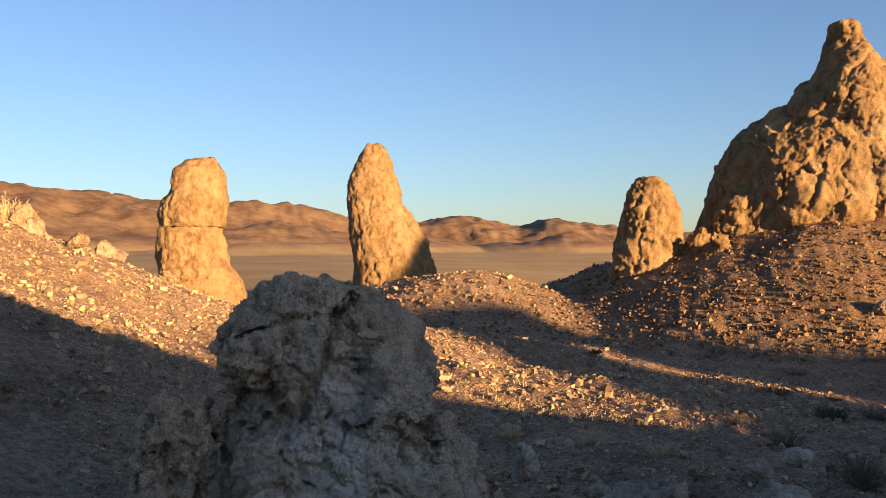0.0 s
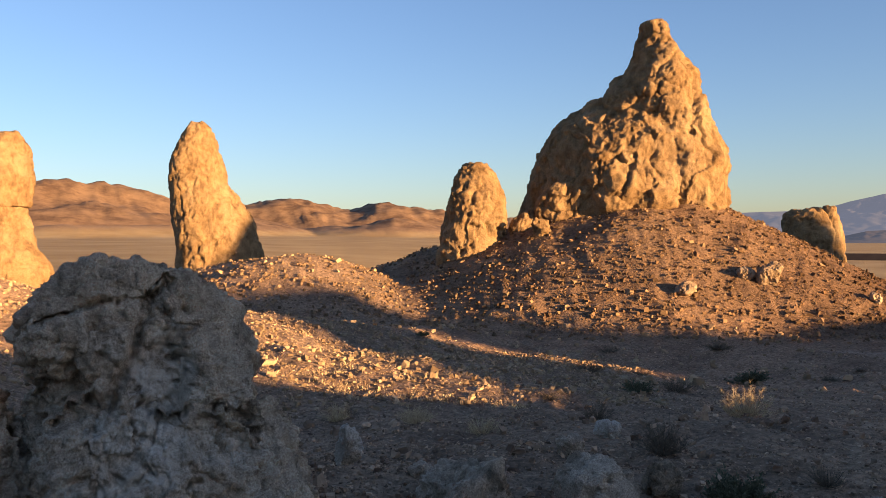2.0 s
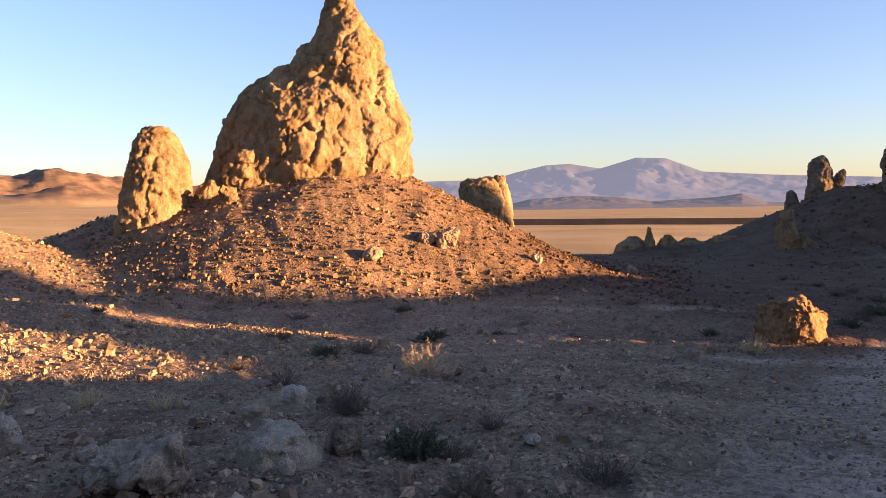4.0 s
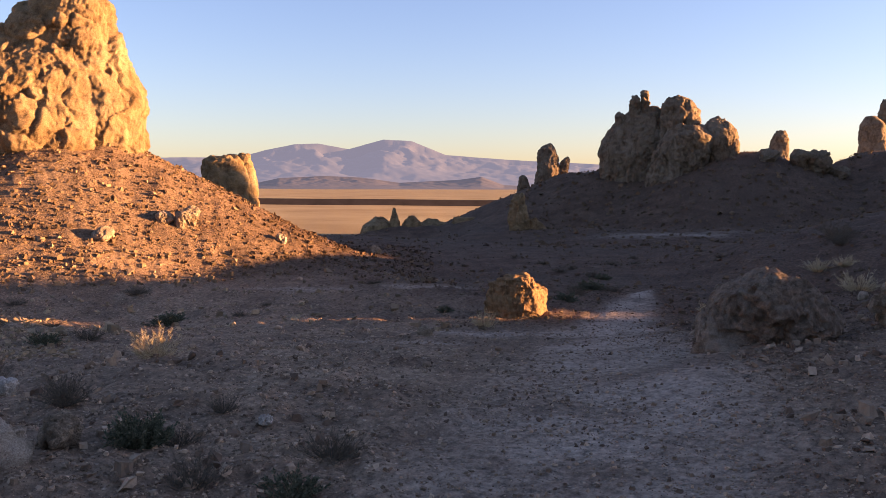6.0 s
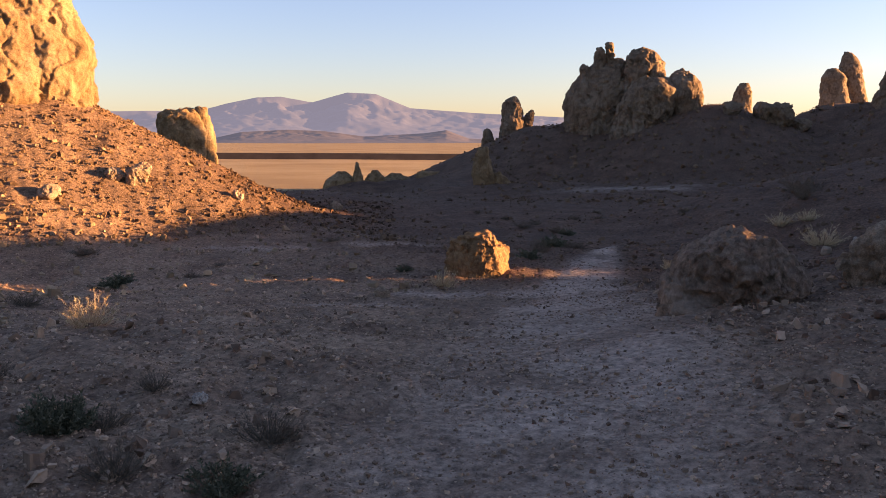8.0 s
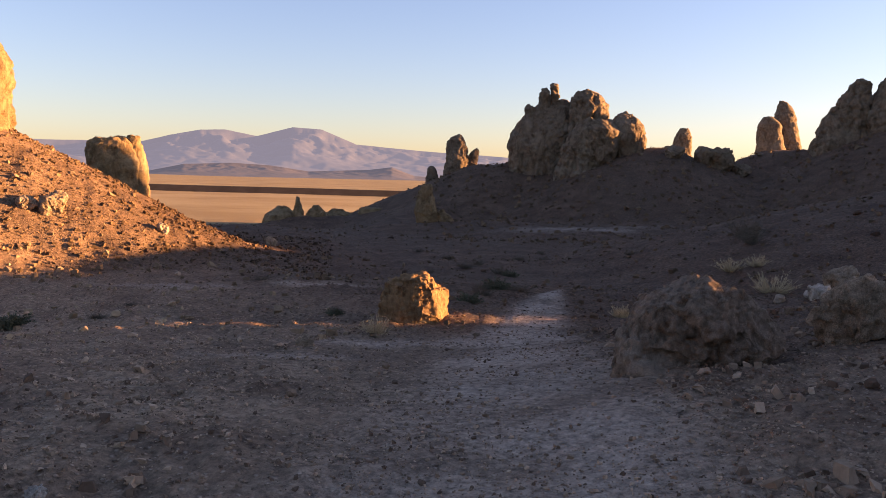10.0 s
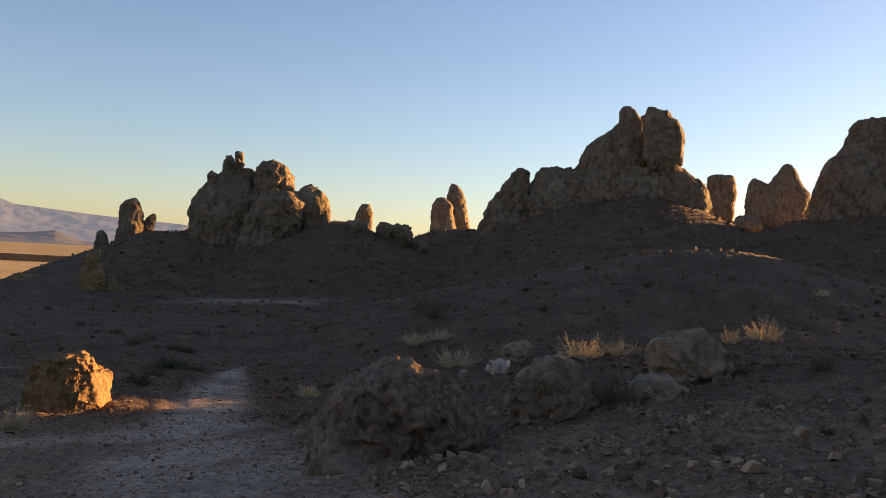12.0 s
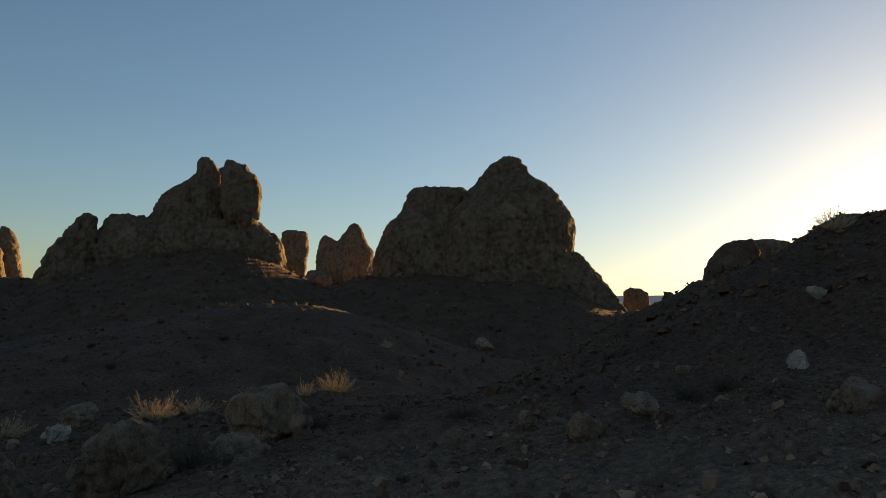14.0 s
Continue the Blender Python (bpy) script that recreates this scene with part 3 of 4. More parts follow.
crag("rock_pinnacle", "great knobbly tan tufa pinnacle on a rubble cone", "rock pinnacle",
     {"spire": [("loft", BIG, ((8.4, -0.2, 0.38), (8.28, -0.3, 0.5), (8.05, -0.33, 0.53), (7.85, -0.46, 0.55), (7.45, -0.6, 0.86), (7.01, -0.74, 1.06), (6.57, -1.08, 1.18), (6.13, -1.42, 1.28),
                     (5.6, -1.5, 1.5), (5.2, -1.4, 1.7), (4.8, -1.3, 1.9), (4.36, -1.2, 2.1), (3.92, -1.2, 2.18), (3.3, -1.2, 2.18), (2.6, -1.2, 2.1), (0.6, -1.2, 2.1)), 1.1, 0.25)],
      "shoulder": [("loft", BIG, ((6.02, -1.9, 0.6), (5.69, -2.38, 0.9), (5.25, -3.02, 1.1), (4.81, -3.36, 1.2), (4.36, -3.6, 1.2), (3.92, -3.8, 1.2), (3.47, -3.98, 1.2), (2.9, -4.08, 1.1), (0.2, -4.15, 1.0)), 0.85, 0.35, 0.0)],
      "belly": [("lump", *polar(-23.2, 25.6), 3.2, 1.25, 0.9, 1.5, -25), ("lump", *polar(-20.4, 25.7), 2.6, 1.3, 0.8, 1.0, -20), ("lump", *polar(-25.2, 25.9), 3.9, 0.9, 0.9, 1.6, -25)],
      "foot_block": [("lump", *polar(-18.2, 24.6), 2.05, 0.42, 0.4, 0.45, 10, 20)]},
     0.04, WARM_ROCK, 1.5, 4, (0.26, 0.14, 0.055, 0.055), "tufa pinnacles", 0, 0.08)
STUB = (24.16, 34.37, -34.8)
crag("rock_pinnacle", "low blocky tan tufa stump behind the rubble cone", "rock pinnacle",
     {"stump": [("loft", STUB, ((3.08, -0.9, 0.3), (2.84, -1.21, 0.6), (2.43, -1.32, 0.8), (2.03, -1.35, 1.0), (1.0, -1.3, 1.0), (-1.0, -1.3, 1.1)), 0.8)],
      "side_slab": [("loft", STUB, ((3.15, 0.45, 0.9), (2.84, 0.4, 1.0), (2.43, 0.5, 1.1), (1.6, 0.5, 1.28), (-1.0, 0.5, 1.4)), 1.2)]},
     0.07, WARM_ROCK, 1.2, 5, (0.14, 0.12, 0.06, 0.04), "tufa pinnacles")
WSP = (39.2, 27.84, -54.4)
crag("rock_pinnacle", "small ragged tufa spire at the mouth of the valley", "rock pinnacle",
     {"spire": [("loft", WSP, ((1.22, -0.57, -0.1), (0.74, -0.76, 0.05), (0.27, -0.88, 0.2), (-0.21, -0.94, 0.3), (-0.69, -0.9, 0.4), (-2.0, -0.94, 0.5)), 0.8)],
      "foot_block": [("loft", WSP, ((-0.1, 0.3, 0.6), (-0.4, 0.2, 0.9), (-0.7, 0.2, 1.12), (-2.0, 0.1, 1.25)), 0.9)]},
     0.05, WARM_ROCK, 0.8, 6, (0.16, 0.12, 0.06, 0.04), "tufa pinnacles")
LC = (56.39, 37.82, -55.9)
crag("rock_pinnacle", "dark tufa knob with a thin horn beside it", "rock pinnacle",
     {"knob": [("loft", LC, ((5.03, -0.17, 0.17), (4.59, -0.73, 0.45), (3.94, -0.97, 0.69), (3.06, -1.03, 0.85), (0.5, -1.1, 1.2)), 0.8)],
      "horn": [("loft", LC, ((4.05, 1.25, 1.6), (3.6, 0.9, 1.62), (3.0, 0.7, 1.5), (0.5, 0.6, 1.6)), 0.8)],
      "foot_block": [("loft", LC, ((2.5, -2.2, -1.9), (1.8, -2.4, -1.6), (0, -2.6, -1.3)), 0.9)]},
     0.09, GREY_ROCK, 1.2, 7, (0.16, 0.12, 0.07, 0.04), "tufa pinnacles")
crag("rock_crag", "broad broken tufa crag with boulder tops and little horns", "rock crag",
     {"body": [("loft", (53.97, 28.71, -61.9), ((7.23, -0.33, 1.31), (6.62, -1.01, 1.99), (5.71, -1.88, 2.40), (4.80, -2.55, 2.62), (3.90, -2.75, 2.67), (3.00, -2.67, 2.54), (1.91, -2.83, 2.41), (0.47, -3.22, 2.49), (-1.69, -3.29, 2.60)), 0.7, 0.2)],
      "buttress": [("loft", (52.72, 25.19, -64.5), ((5.60, -0.06, 1.66), (4.83, -1.01, 2.35), (3.78, -1.64, 2.13), (2.73, -1.86, 1.91), (1.68, -2.15, 1.55), (0.63, -2.37, 1.12), (-0.75, -2.47, 0.95)), 0.8, -0.2)],
      "top_boulder": [("loft", (54.26, 25.93, -64.5), ((7.71, -0.83, 0.30), (7.43, -1.17, 0.95), (6.84, -1.28, 1.40), (6.14, -1.31, 1.58), (5.43, -1.28, 1.58), (4.54, -1.51, 1.63), (2.07, -1.46, 1.72)), 0.9)],
      "side_boulder": [("loft", (54.48, 22.99, -67.2), ((6.20, -0.49, 0.13), (5.85, -0.93, 0.64), (5.16, -1.14, 1.09), (4.47, -1.06, 1.20), (3.60, -0.84, 1.14), (2.73, -0.80, 1.01), (1.16, -0.82, 1.10)), 0.9)],
      "horn": [("loft", (53.71, 28.14, -62.3), ((8.21, -0.23, 0.19), (7.82, -0.28, 0.28), (6.58, -0.29, 0.42)), 1.0)], "horn2": [("loft", (53.41, 28.70, -61.7), ((7.88, -0.21, 0.14), (7.42, -0.40, 0.38), (6.36, -0.42, 0.57)), 1.0)],
      "horn3": [("loft", (52.93, 29.57, -60.7), ((6.75, -0.15, 0.13), (6.47, -0.28, 0.25), (5.41, -0.26, 0.38)), 1.0)]},
     0.08, GREY_ROCK, 1.7, 8, (0.22, 0.18, 0.11, 0.065), "tufa crags", 0, 0.2)
SPI = (105.36, 37.71, -70.4)
crag("rock_pinnacle", "far tapering tufa pinnacle leaning to one side", "rock pinnacle",
     [("loft", SPI, ((8.5, 0.07, 1.05), (7.57, -0.45, 1.45), (6.6, -0.8, 1.57), (4.0, -1.0, 1.65), (-4, -1.5, 2)), 0.8), ("loft", SPI, ((6.3, -1.6, 0), (5.6, -2.4, 0), (-4, -3, 0)), 0.8)],
     0.16, GREY_ROCK, 2.2, 9, (0.25, 0.2, 0.1, 0.06), "tufa pinnacles")
crag("rock_pinnacle", "far twin-topped tufa pinnacle in silhouette", "rock pinnacle",
     {"tall_top": [("loft", (118.54, 28.32, -76.8), ((12.81, -0.85, -0.05), (11.83, -1.3, 0.75), (10.32, -1.54, 1.36), (8.43, -1.45, 1.9), (4.65, -1.25, 2.6), (-4, -1.5, 3)), 0.8)],
      "short_top": [("loft", (116.28, 29.14, -76.1), ((10.52, -1.3, -0.1), (9.4, -1.89, 0.85), (7.53, -2.01, 1.23), (4.16, -2.2, 2.13), (-4, -2.4, 2.3)), 0.8)]},
     0.16, GREY_ROCK, 2.4, 10, (0.25, 0.2, 0.1, 0.06), "tufa pinnacles")
crag("rock_crag", "split-topped tufa crag with a cleft and a long shoulder", "rock crag",
     {"left_block": [("loft", (62.85, 3.68, -87.4), ((13.18, 0.16, 0.78), (12.85, -0.11, 1.16), (12.30, -0.08, 1.45), (11.75, -0.33, 1.54), (11.05, -1.29, 1.63), (10.22, -2.21, 1.73), (9.38, -2.69, 1.82), (8.69, -3.09, 1.92), (7.70, -4.17, 2.43), (5.48, -4.32, 3.06)), 0.6, 0.15)],
      "back_block": [("lump", 64.10, 2.02, 9.2, 1.6, 1.5, 3.7)],
      "right_block": [("loft", (61.21, 0.73, -90.2), ((12.73, -1.00, -0.60), (12.43, -1.13, 0.34), (11.84, -1.15, 1.03), (11.05, -1.15, 1.44), (10.38, -1.14, 1.52), (9.59, -1.12, 1.40), (8.93, -0.93, 1.29), (8.40, -0.65, 1.16), (8.01, -0.53, 1.08)), 0.85)],
      "base_block": [("loft", (61.91, 0.66, -90.3), ((8.75, -2.16, 1.45), (8.34, -2.39, 1.96), (7.81, -2.57, 2.59), (7.28, -2.71, 3.00), (6.47, -3.05, 3.23), (5.53, -3.26, 3.38), (3.92, -3.42, 3.52)), 0.6)],
      "shoulder": [("loft", (63.15, 6.64, -84.7), ((8.74, -2.54, 0.38), (8.40, -2.85, 1.58), (7.70, -3.20, 3.06), (6.86, -3.58, 4.42), (6.01, -4.06, 4.99), (4.59, -4.15, 5.07)), 0.5)],
      "end_block": [("loft", (62.10, 10.88, -80.6), ((8.73, 0.16, 0.61), (8.41, -0.18, 1.05), (7.55, -0.58, 1.26), (6.67, -1.21, 1.26), (5.80, -1.73, 1.19), (4.50, -2.34, 1.49), (2.91, -2.53, 1.69)), 0.7)]},
     0.085, GREY_ROCK, 1.8, 11, (0.22, 0.18, 0.11, 0.065), "tufa crags", 0, 0.2)
crag("rock_pinnacle", "far square-topped tufa block against the sky", "rock pinnacle",
     [("loft", (96.92, -5.64, -94.1), ((12.47, -0.9, 1.3), (12.1, -1.4, 1.6), (9.84, -1.25, 1.66), (6.67, -0.82, 1.71), (-4, -1.2, 2)), 0.8)],
     0.16, GREY_ROCK, 2.0, 12, (0.22, 0.2, 0.1, 0.06), "tufa pinnacles")
crag("rock_crag", "far peaked tufa crag beside a square block", "rock crag",
     [("loft", (93.36, -11.0, -97.5), ((13.12, 0.61, 1.22), (12.38, 0.0, 1.7), (11.42, -0.8, 2.3), (10.3, -1.2, 3.0), (8.64, -1.5, 3.0), (-4, -2, 3.4)), 0.8),
      ("loft", (93.36, -11.0, -97.5), ((11.9, -2.5, -2.0), (11.2, -2.85, -1.0), (10.0, -3.0, 0), (-4, -3.4, 0)), 0.8), ("lump", 91.0, -8.0, 6.6, 2.0, 1.6, 1.3)],
     0.16, GREY_ROCK, 2.0, 13, (0.25, 0.2, 0.1, 0.06), "tufa crags")
R4 = (59.31, -17.18, -107.7)
crag("rock_crag", "massive domed tufa crag with a sloping skirt", "rock crag",
     {"dome": [("loft", R4, ((14.48, 0.4, 1.38), (13.89, -0.52, 2.02), (13.1, -1.21, 2.54), (12.52, -1.73, 3.46), (11.92, -2.19, 4.1), (11.13, -2.77, 4.67), (10.14, -3.46, 5.42), (8.97, -3.92, 5.6), (8.18, -4.04, 5.54), (2.64, -4.62, 5.77)), 0.75)],
      "shoulder": [("loft", (61.63, -13.13, -103.4), ((12.24, -1.27, 2.16), (11.63, -2.02, 2.65), (10.41, -2.42, 3), (9.38, -3.46, 3.35), (8.16, -4.04, 3.69), (6.54, -4.38, 3.92), (2.64, -4.5, 4.15)), 0.7)],
      "skirt": [("loft", R4, ((7.83, 2.88, 6), (7.02, 2.31, 6.63), (5.49, 1.73, 8.19), (3.59, 1.15, 9.35), (2.07, 1.15, 9.69)), 0.6)]},
     0.095, GREY_ROCK, 2.0, 14, (0.26, 0.22, 0.12, 0.075), "tufa crags", 0, 0.22)
crag("rock_pinnacle", "low rough tufa hump in the far saddle", "rock pinnacle",
     [("loft", (68.85, -33.23, -117.2), ((6.47, -0.65, 0.28), (6.02, -1.22, 0.82), (4.67, -1.32, 1.12), (0, -1.6, 1.4)), 0.8)],
     0.12, GREY_ROCK, 1.4, 15, (0.25, 0.2, 0.1, 0.06), "tufa pinnacles")
crag("boulder", "long dark boulder on the hill crest", "boulder",
     [("loft", (12.98, -5.94, -123.1), ((3.16, 0.03, 0.3), (3.04, -0.19, 0.39), (2.87, -0.29, 0.39), (2.71, -0.39, 0.36), (2.2, -0.52, 0.36)), 0.9)],
     0.03, GREY_ROCK, 0.53, 16, (0.061, 0.045, 0.023, 0.015), "boulders")
# two unseen outcrops, added to shade the floor but for a narrow gap
for u, v, half in ((57, 11.1, 1.75), (57, 15.2, 1.65)):
    x, y = 0.669 * u + 0.743 * v, -0.743 * u + 0.669 * v
    crag("rock_crag", "unseen tufa outcrop added on the far hill crest to block the sun", "rock crag",
         [("loft", (x, y, -138), ((8.6, -half * 0.9, half * 0.9), (7.9, -half, half), (6, -half, half), (3, -half, half)), 0.8)], 0.15, GREY_ROCK, 1.6, int(v), (0.1, 0.1, 0.08, 0.05), "tufa crags")
crag("boulder", "upright block of tufa beside the trail, half sunlit", "boulder",
     [("box", 10.92, 7.75, -0.24, 0.86, 0.84, 0.74, 8, 5), ("box", 10.88, 7.7, -0.16, 0.6, 0.6, 0.72, 38, -6), ("lump", 10.9, 7.7, 0.02, 0.26, 0.24, 0.2, 20), ("lump", 10.75, 7.55, -0.5, 0.3, 0.3, 0.2)],
     0.014, WARM_BLOCK, 0.34, 17, (0.055, 0.045, 0.022, 0.016), "boulders", 3)
BROWN_ROCK = tufa("tufa_brown", (0.12, 0.08, 0.053), (0.28, 0.195, 0.13), (0.36, 0.27, 0.19), 0.28, 0.62, 0.04)
crag("boulder", "large pitted tufa boulder at the trail's edge", "boulder",
     [("lump", 7.95, 2.75, 0.42, 0.5, 0.5, 0.46, 20, 10), ("lump", 7.62, 3.12, 0.28, 0.3, 0.26, 0.24, 30, -10), ("lump", 8.05, 2.42, 0.46, 0.36, 0.32, 0.34, 0, 12),
      ("box", 7.8, 2.85, 0.5, 0.62, 0.7, 0.62, 25, 10), ("lump", 7.5, 2.95, 0.08, 0.24, 0.3, 0.2)],
     0.015, BROWN_ROCK, 0.42, 18, (0.07, 0.06, 0.035, 0.024), "boulders", 6, 0.02)
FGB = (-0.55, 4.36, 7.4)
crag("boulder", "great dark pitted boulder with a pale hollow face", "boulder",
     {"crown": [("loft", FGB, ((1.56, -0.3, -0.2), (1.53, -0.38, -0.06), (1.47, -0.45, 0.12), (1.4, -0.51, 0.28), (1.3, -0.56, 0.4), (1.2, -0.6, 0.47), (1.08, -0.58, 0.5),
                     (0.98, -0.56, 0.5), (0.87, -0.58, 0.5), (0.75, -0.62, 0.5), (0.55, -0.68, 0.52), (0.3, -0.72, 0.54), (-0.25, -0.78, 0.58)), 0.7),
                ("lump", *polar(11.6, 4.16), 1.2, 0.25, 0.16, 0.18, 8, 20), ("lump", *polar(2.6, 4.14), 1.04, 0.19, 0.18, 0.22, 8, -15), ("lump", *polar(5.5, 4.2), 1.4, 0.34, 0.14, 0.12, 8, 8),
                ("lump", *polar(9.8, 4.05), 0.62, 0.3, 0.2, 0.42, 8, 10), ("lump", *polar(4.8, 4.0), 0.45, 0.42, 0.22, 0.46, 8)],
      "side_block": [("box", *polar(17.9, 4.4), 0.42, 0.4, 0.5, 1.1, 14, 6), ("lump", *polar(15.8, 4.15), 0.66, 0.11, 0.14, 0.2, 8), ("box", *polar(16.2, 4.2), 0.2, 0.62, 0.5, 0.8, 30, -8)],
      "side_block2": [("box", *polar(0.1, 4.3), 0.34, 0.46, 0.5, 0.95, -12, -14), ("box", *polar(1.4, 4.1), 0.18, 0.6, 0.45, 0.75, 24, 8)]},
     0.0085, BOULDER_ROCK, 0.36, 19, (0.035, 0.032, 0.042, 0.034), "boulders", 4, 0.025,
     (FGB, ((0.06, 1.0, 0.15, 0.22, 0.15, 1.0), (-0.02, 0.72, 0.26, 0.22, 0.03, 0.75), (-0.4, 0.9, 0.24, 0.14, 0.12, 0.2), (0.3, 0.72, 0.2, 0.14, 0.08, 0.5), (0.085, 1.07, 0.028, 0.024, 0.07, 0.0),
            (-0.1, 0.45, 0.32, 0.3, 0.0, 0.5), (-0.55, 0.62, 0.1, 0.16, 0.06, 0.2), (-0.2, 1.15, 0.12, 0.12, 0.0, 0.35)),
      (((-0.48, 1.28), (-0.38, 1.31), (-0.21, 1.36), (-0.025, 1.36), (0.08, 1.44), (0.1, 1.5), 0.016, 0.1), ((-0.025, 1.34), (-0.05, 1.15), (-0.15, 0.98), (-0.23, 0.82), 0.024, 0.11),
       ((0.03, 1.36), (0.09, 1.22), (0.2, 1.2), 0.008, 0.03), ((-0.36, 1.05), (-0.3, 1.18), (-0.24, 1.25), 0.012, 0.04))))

# ---- loose stones ----
def stone(x, y, w, h, seed, label, mat=None, flat=0.0):
    """A weathered boulder of width w and height h, sunk a little into the ground."""
    rnd = random.Random(seed)
    z = float(land(np.array([x]), np.array([y]))[0])
    bm = bmesh.new()
    lump(bm, x, y, z + h * 0.3, w * 0.46, w * (0.4 + 0.1 * rnd.random()), h * 0.62, rnd.uniform(0, 180), rnd.uniform(-16, 16))
    for _ in range(3):
        a = rnd.uniform(0, 6.28)
        lump(bm, x + math.cos(a) * w * 0.22, y + math.sin(a) * w * 0.22, z + h * rnd.uniform(0.1, 0.45), w * rnd.uniform(0.2, 0.3), w * rnd.uniform(0.18, 0.28),
             h * rnd.uniform(0.3, 0.45), rnd.uniform(0, 180), rnd.uniform(-25, 25))
    me = carve(bm, max(w, h) / 40, mat or STONE_MAT, w * 0.6, seed, (w * 0.11, w * 0.1, w * 0.07, w * 0.022), 11)
    me.name = "boulder"
    return tagged(new("boulder", me), label, "boulder", "loose boulders")


GREY_STONE = tufa("grey_tufa_stone", (0.25, 0.18, 0.12), (0.54, 0.41, 0.285), (0.64, 0.52, 0.39), 0.3, 0.52, 0.05, 1.3)
PALE = tufa("pale_stone", (0.33, 0.26, 0.19), (0.50, 0.42, 0.32), (0.56, 0.49, 0.40), 0.35, 0.5)
for row in ((0.50, 5.45, 0.22, 0.30, "pale pointed stone standing on dark gravel", 1), (2.57, 6.19, 0.27, 0.14, "pale rounded stone lying on gravel", 1),
            (-4.06, 8.71, 0.24, 0.15, "grey stone on the shaded slope", 0), (-4.24, 10.68, 0.28, 0.12, "flat grey stone on the shaded slope", 0),
            (-3.41, 6.68, 0.17, 0.16, "small grey stone on the shaded slope", 0), (-7.26, 15.04, 0.5, 0.3, "sunlit tan rock on the slope's crest", 0),
            (-6.2, 16.0, 0.6, 0.26, "sunlit tan rock on the slope's crest", 0), (-5.4, 16.6, 0.5, 0.25, "sunlit tan rock on the slope's crest", 0),
            (1.04, 4.35, 0.62, 0.32, "rough grey tufa boulder with a pitted back", 2), (1.82, 4.48, 0.56, 0.34, "tilted grey tufa boulder with an undercut edge", 2),
            (-7.42, 15.06, 0.75, 0.45, "sunlit tan boulder on the slope's crest", 0), (-6.51, 15.05, 0.6, 0.34, "sunlit tan boulder on the slope's crest", 0), (-6.31, 15.79, 0.5, 0.32, "sunlit tan boulder on the slope's crest", 0),
            (2.24, 4.6, 0.31, 0.2, "dark grey block beside a tufa boulder", 0), (2.04, 5.55, 0.28, 0.18, "grey tufa stone behind a tilted boulder", 2), (0.9, 5.0, 0.2, 0.1, "low grey stone on dark gravel", 2), (11.8, 18.45, 0.72, 0.6, "sunlit tan rock on the rubble cone", 0),
            (11.35, 18.75, 0.5, 0.3, "sunlit tan rock on the rubble cone", 0), (9.53, 18.25, 0.6, 0.28, "tan rock at the foot of the cone", 0),
            (14.14, 17.75, 0.33, 0.33, "small upright rock on the rubble cone", 0), (7.99, 7.02, 0.26, 0.15, "sunlit stone beside the trail", 0),
            (3.34, 4.17, 0.14, 0.06, "flat pale stone on gravel", 1), (19.02, 19.21, 0.5, 0.3, "grey rock at the valley mouth", 0)):
    stone(*row[:4], 40 + int(row[0] * 7 + row[1] * 13) % 900, row[4], (None, PALE, GREY_STONE)[row[5]])
for row in ((9.06, 1.75, 0.81, 0.60, "rugged brown tufa boulder beside dry grass", 0),
            (10.94, 0.60, 0.99, 0.51, "low brown tufa boulder with a dark hollow", 0),
            (9.61, 0.88, 0.60, 0.21, "flat brown rock before a larger one", 0),
            (15.47, 3.33, 0.50, 0.31, "pale tilted rock among dry grass", 1),
            (17.20, 3.28, 0.66, 0.41, "grey boulder among dry grass", 0),
            (36.26, 7.94, 1.03, 0.42, "brown rock at the foot of a mound", 0),
            (47.58, 3.08, 1.52, 0.61, "brown rock on a dark slope", 0),
            (47.48, 4.53, 1.83, 0.67, "brown rock on a dark slope", 0),
            (15.50, 3.89, 0.28, 0.15, "small stone among dry grass", 0),
            (11.61, -5.66, 0.34, 0.17, "dark rock on the hill crest", 0),
            (8.63, -1.27, 0.21, 0.11, "brown stone on the shaded slope", 0),
            (8.18, -2.02, 0.34, 0.20, "brown rock on the shaded slope", 0),
            (8.47, -3.66, 0.24, 0.18, "pale upright stone on the shaded slope", 1),
            (9.54, -4.70, 0.29, 0.10, "pale flat rock on the hillside", 1),
            (45.72, -12.43, 1.34, 0.55, "brown stone on the shaded slope", 0),
            (50.66, -3.53, 0.65, 0.45, "pale stone on a dark mound", 1),
            (9.33, -3.07, 0.25, 0.08, "flat slab on the shaded slope", 0),
            (7.87, -1.44, 0.40, 0.17, "brown rock half sunk in rubble", 0),
            (7.30, -3.19, 0.45, 0.22, "brown rock half sunk in rubble", 0),
            (47.56, 8.99, 1.23, 0.62, "grey rock at the foot of a mound", 0)):
    stone(*row[:4], 40 + int(abs(row[0] * 7 + row[1] * 13)) % 900, row[4], (None, PALE, GREY_STONE)[row[5]])

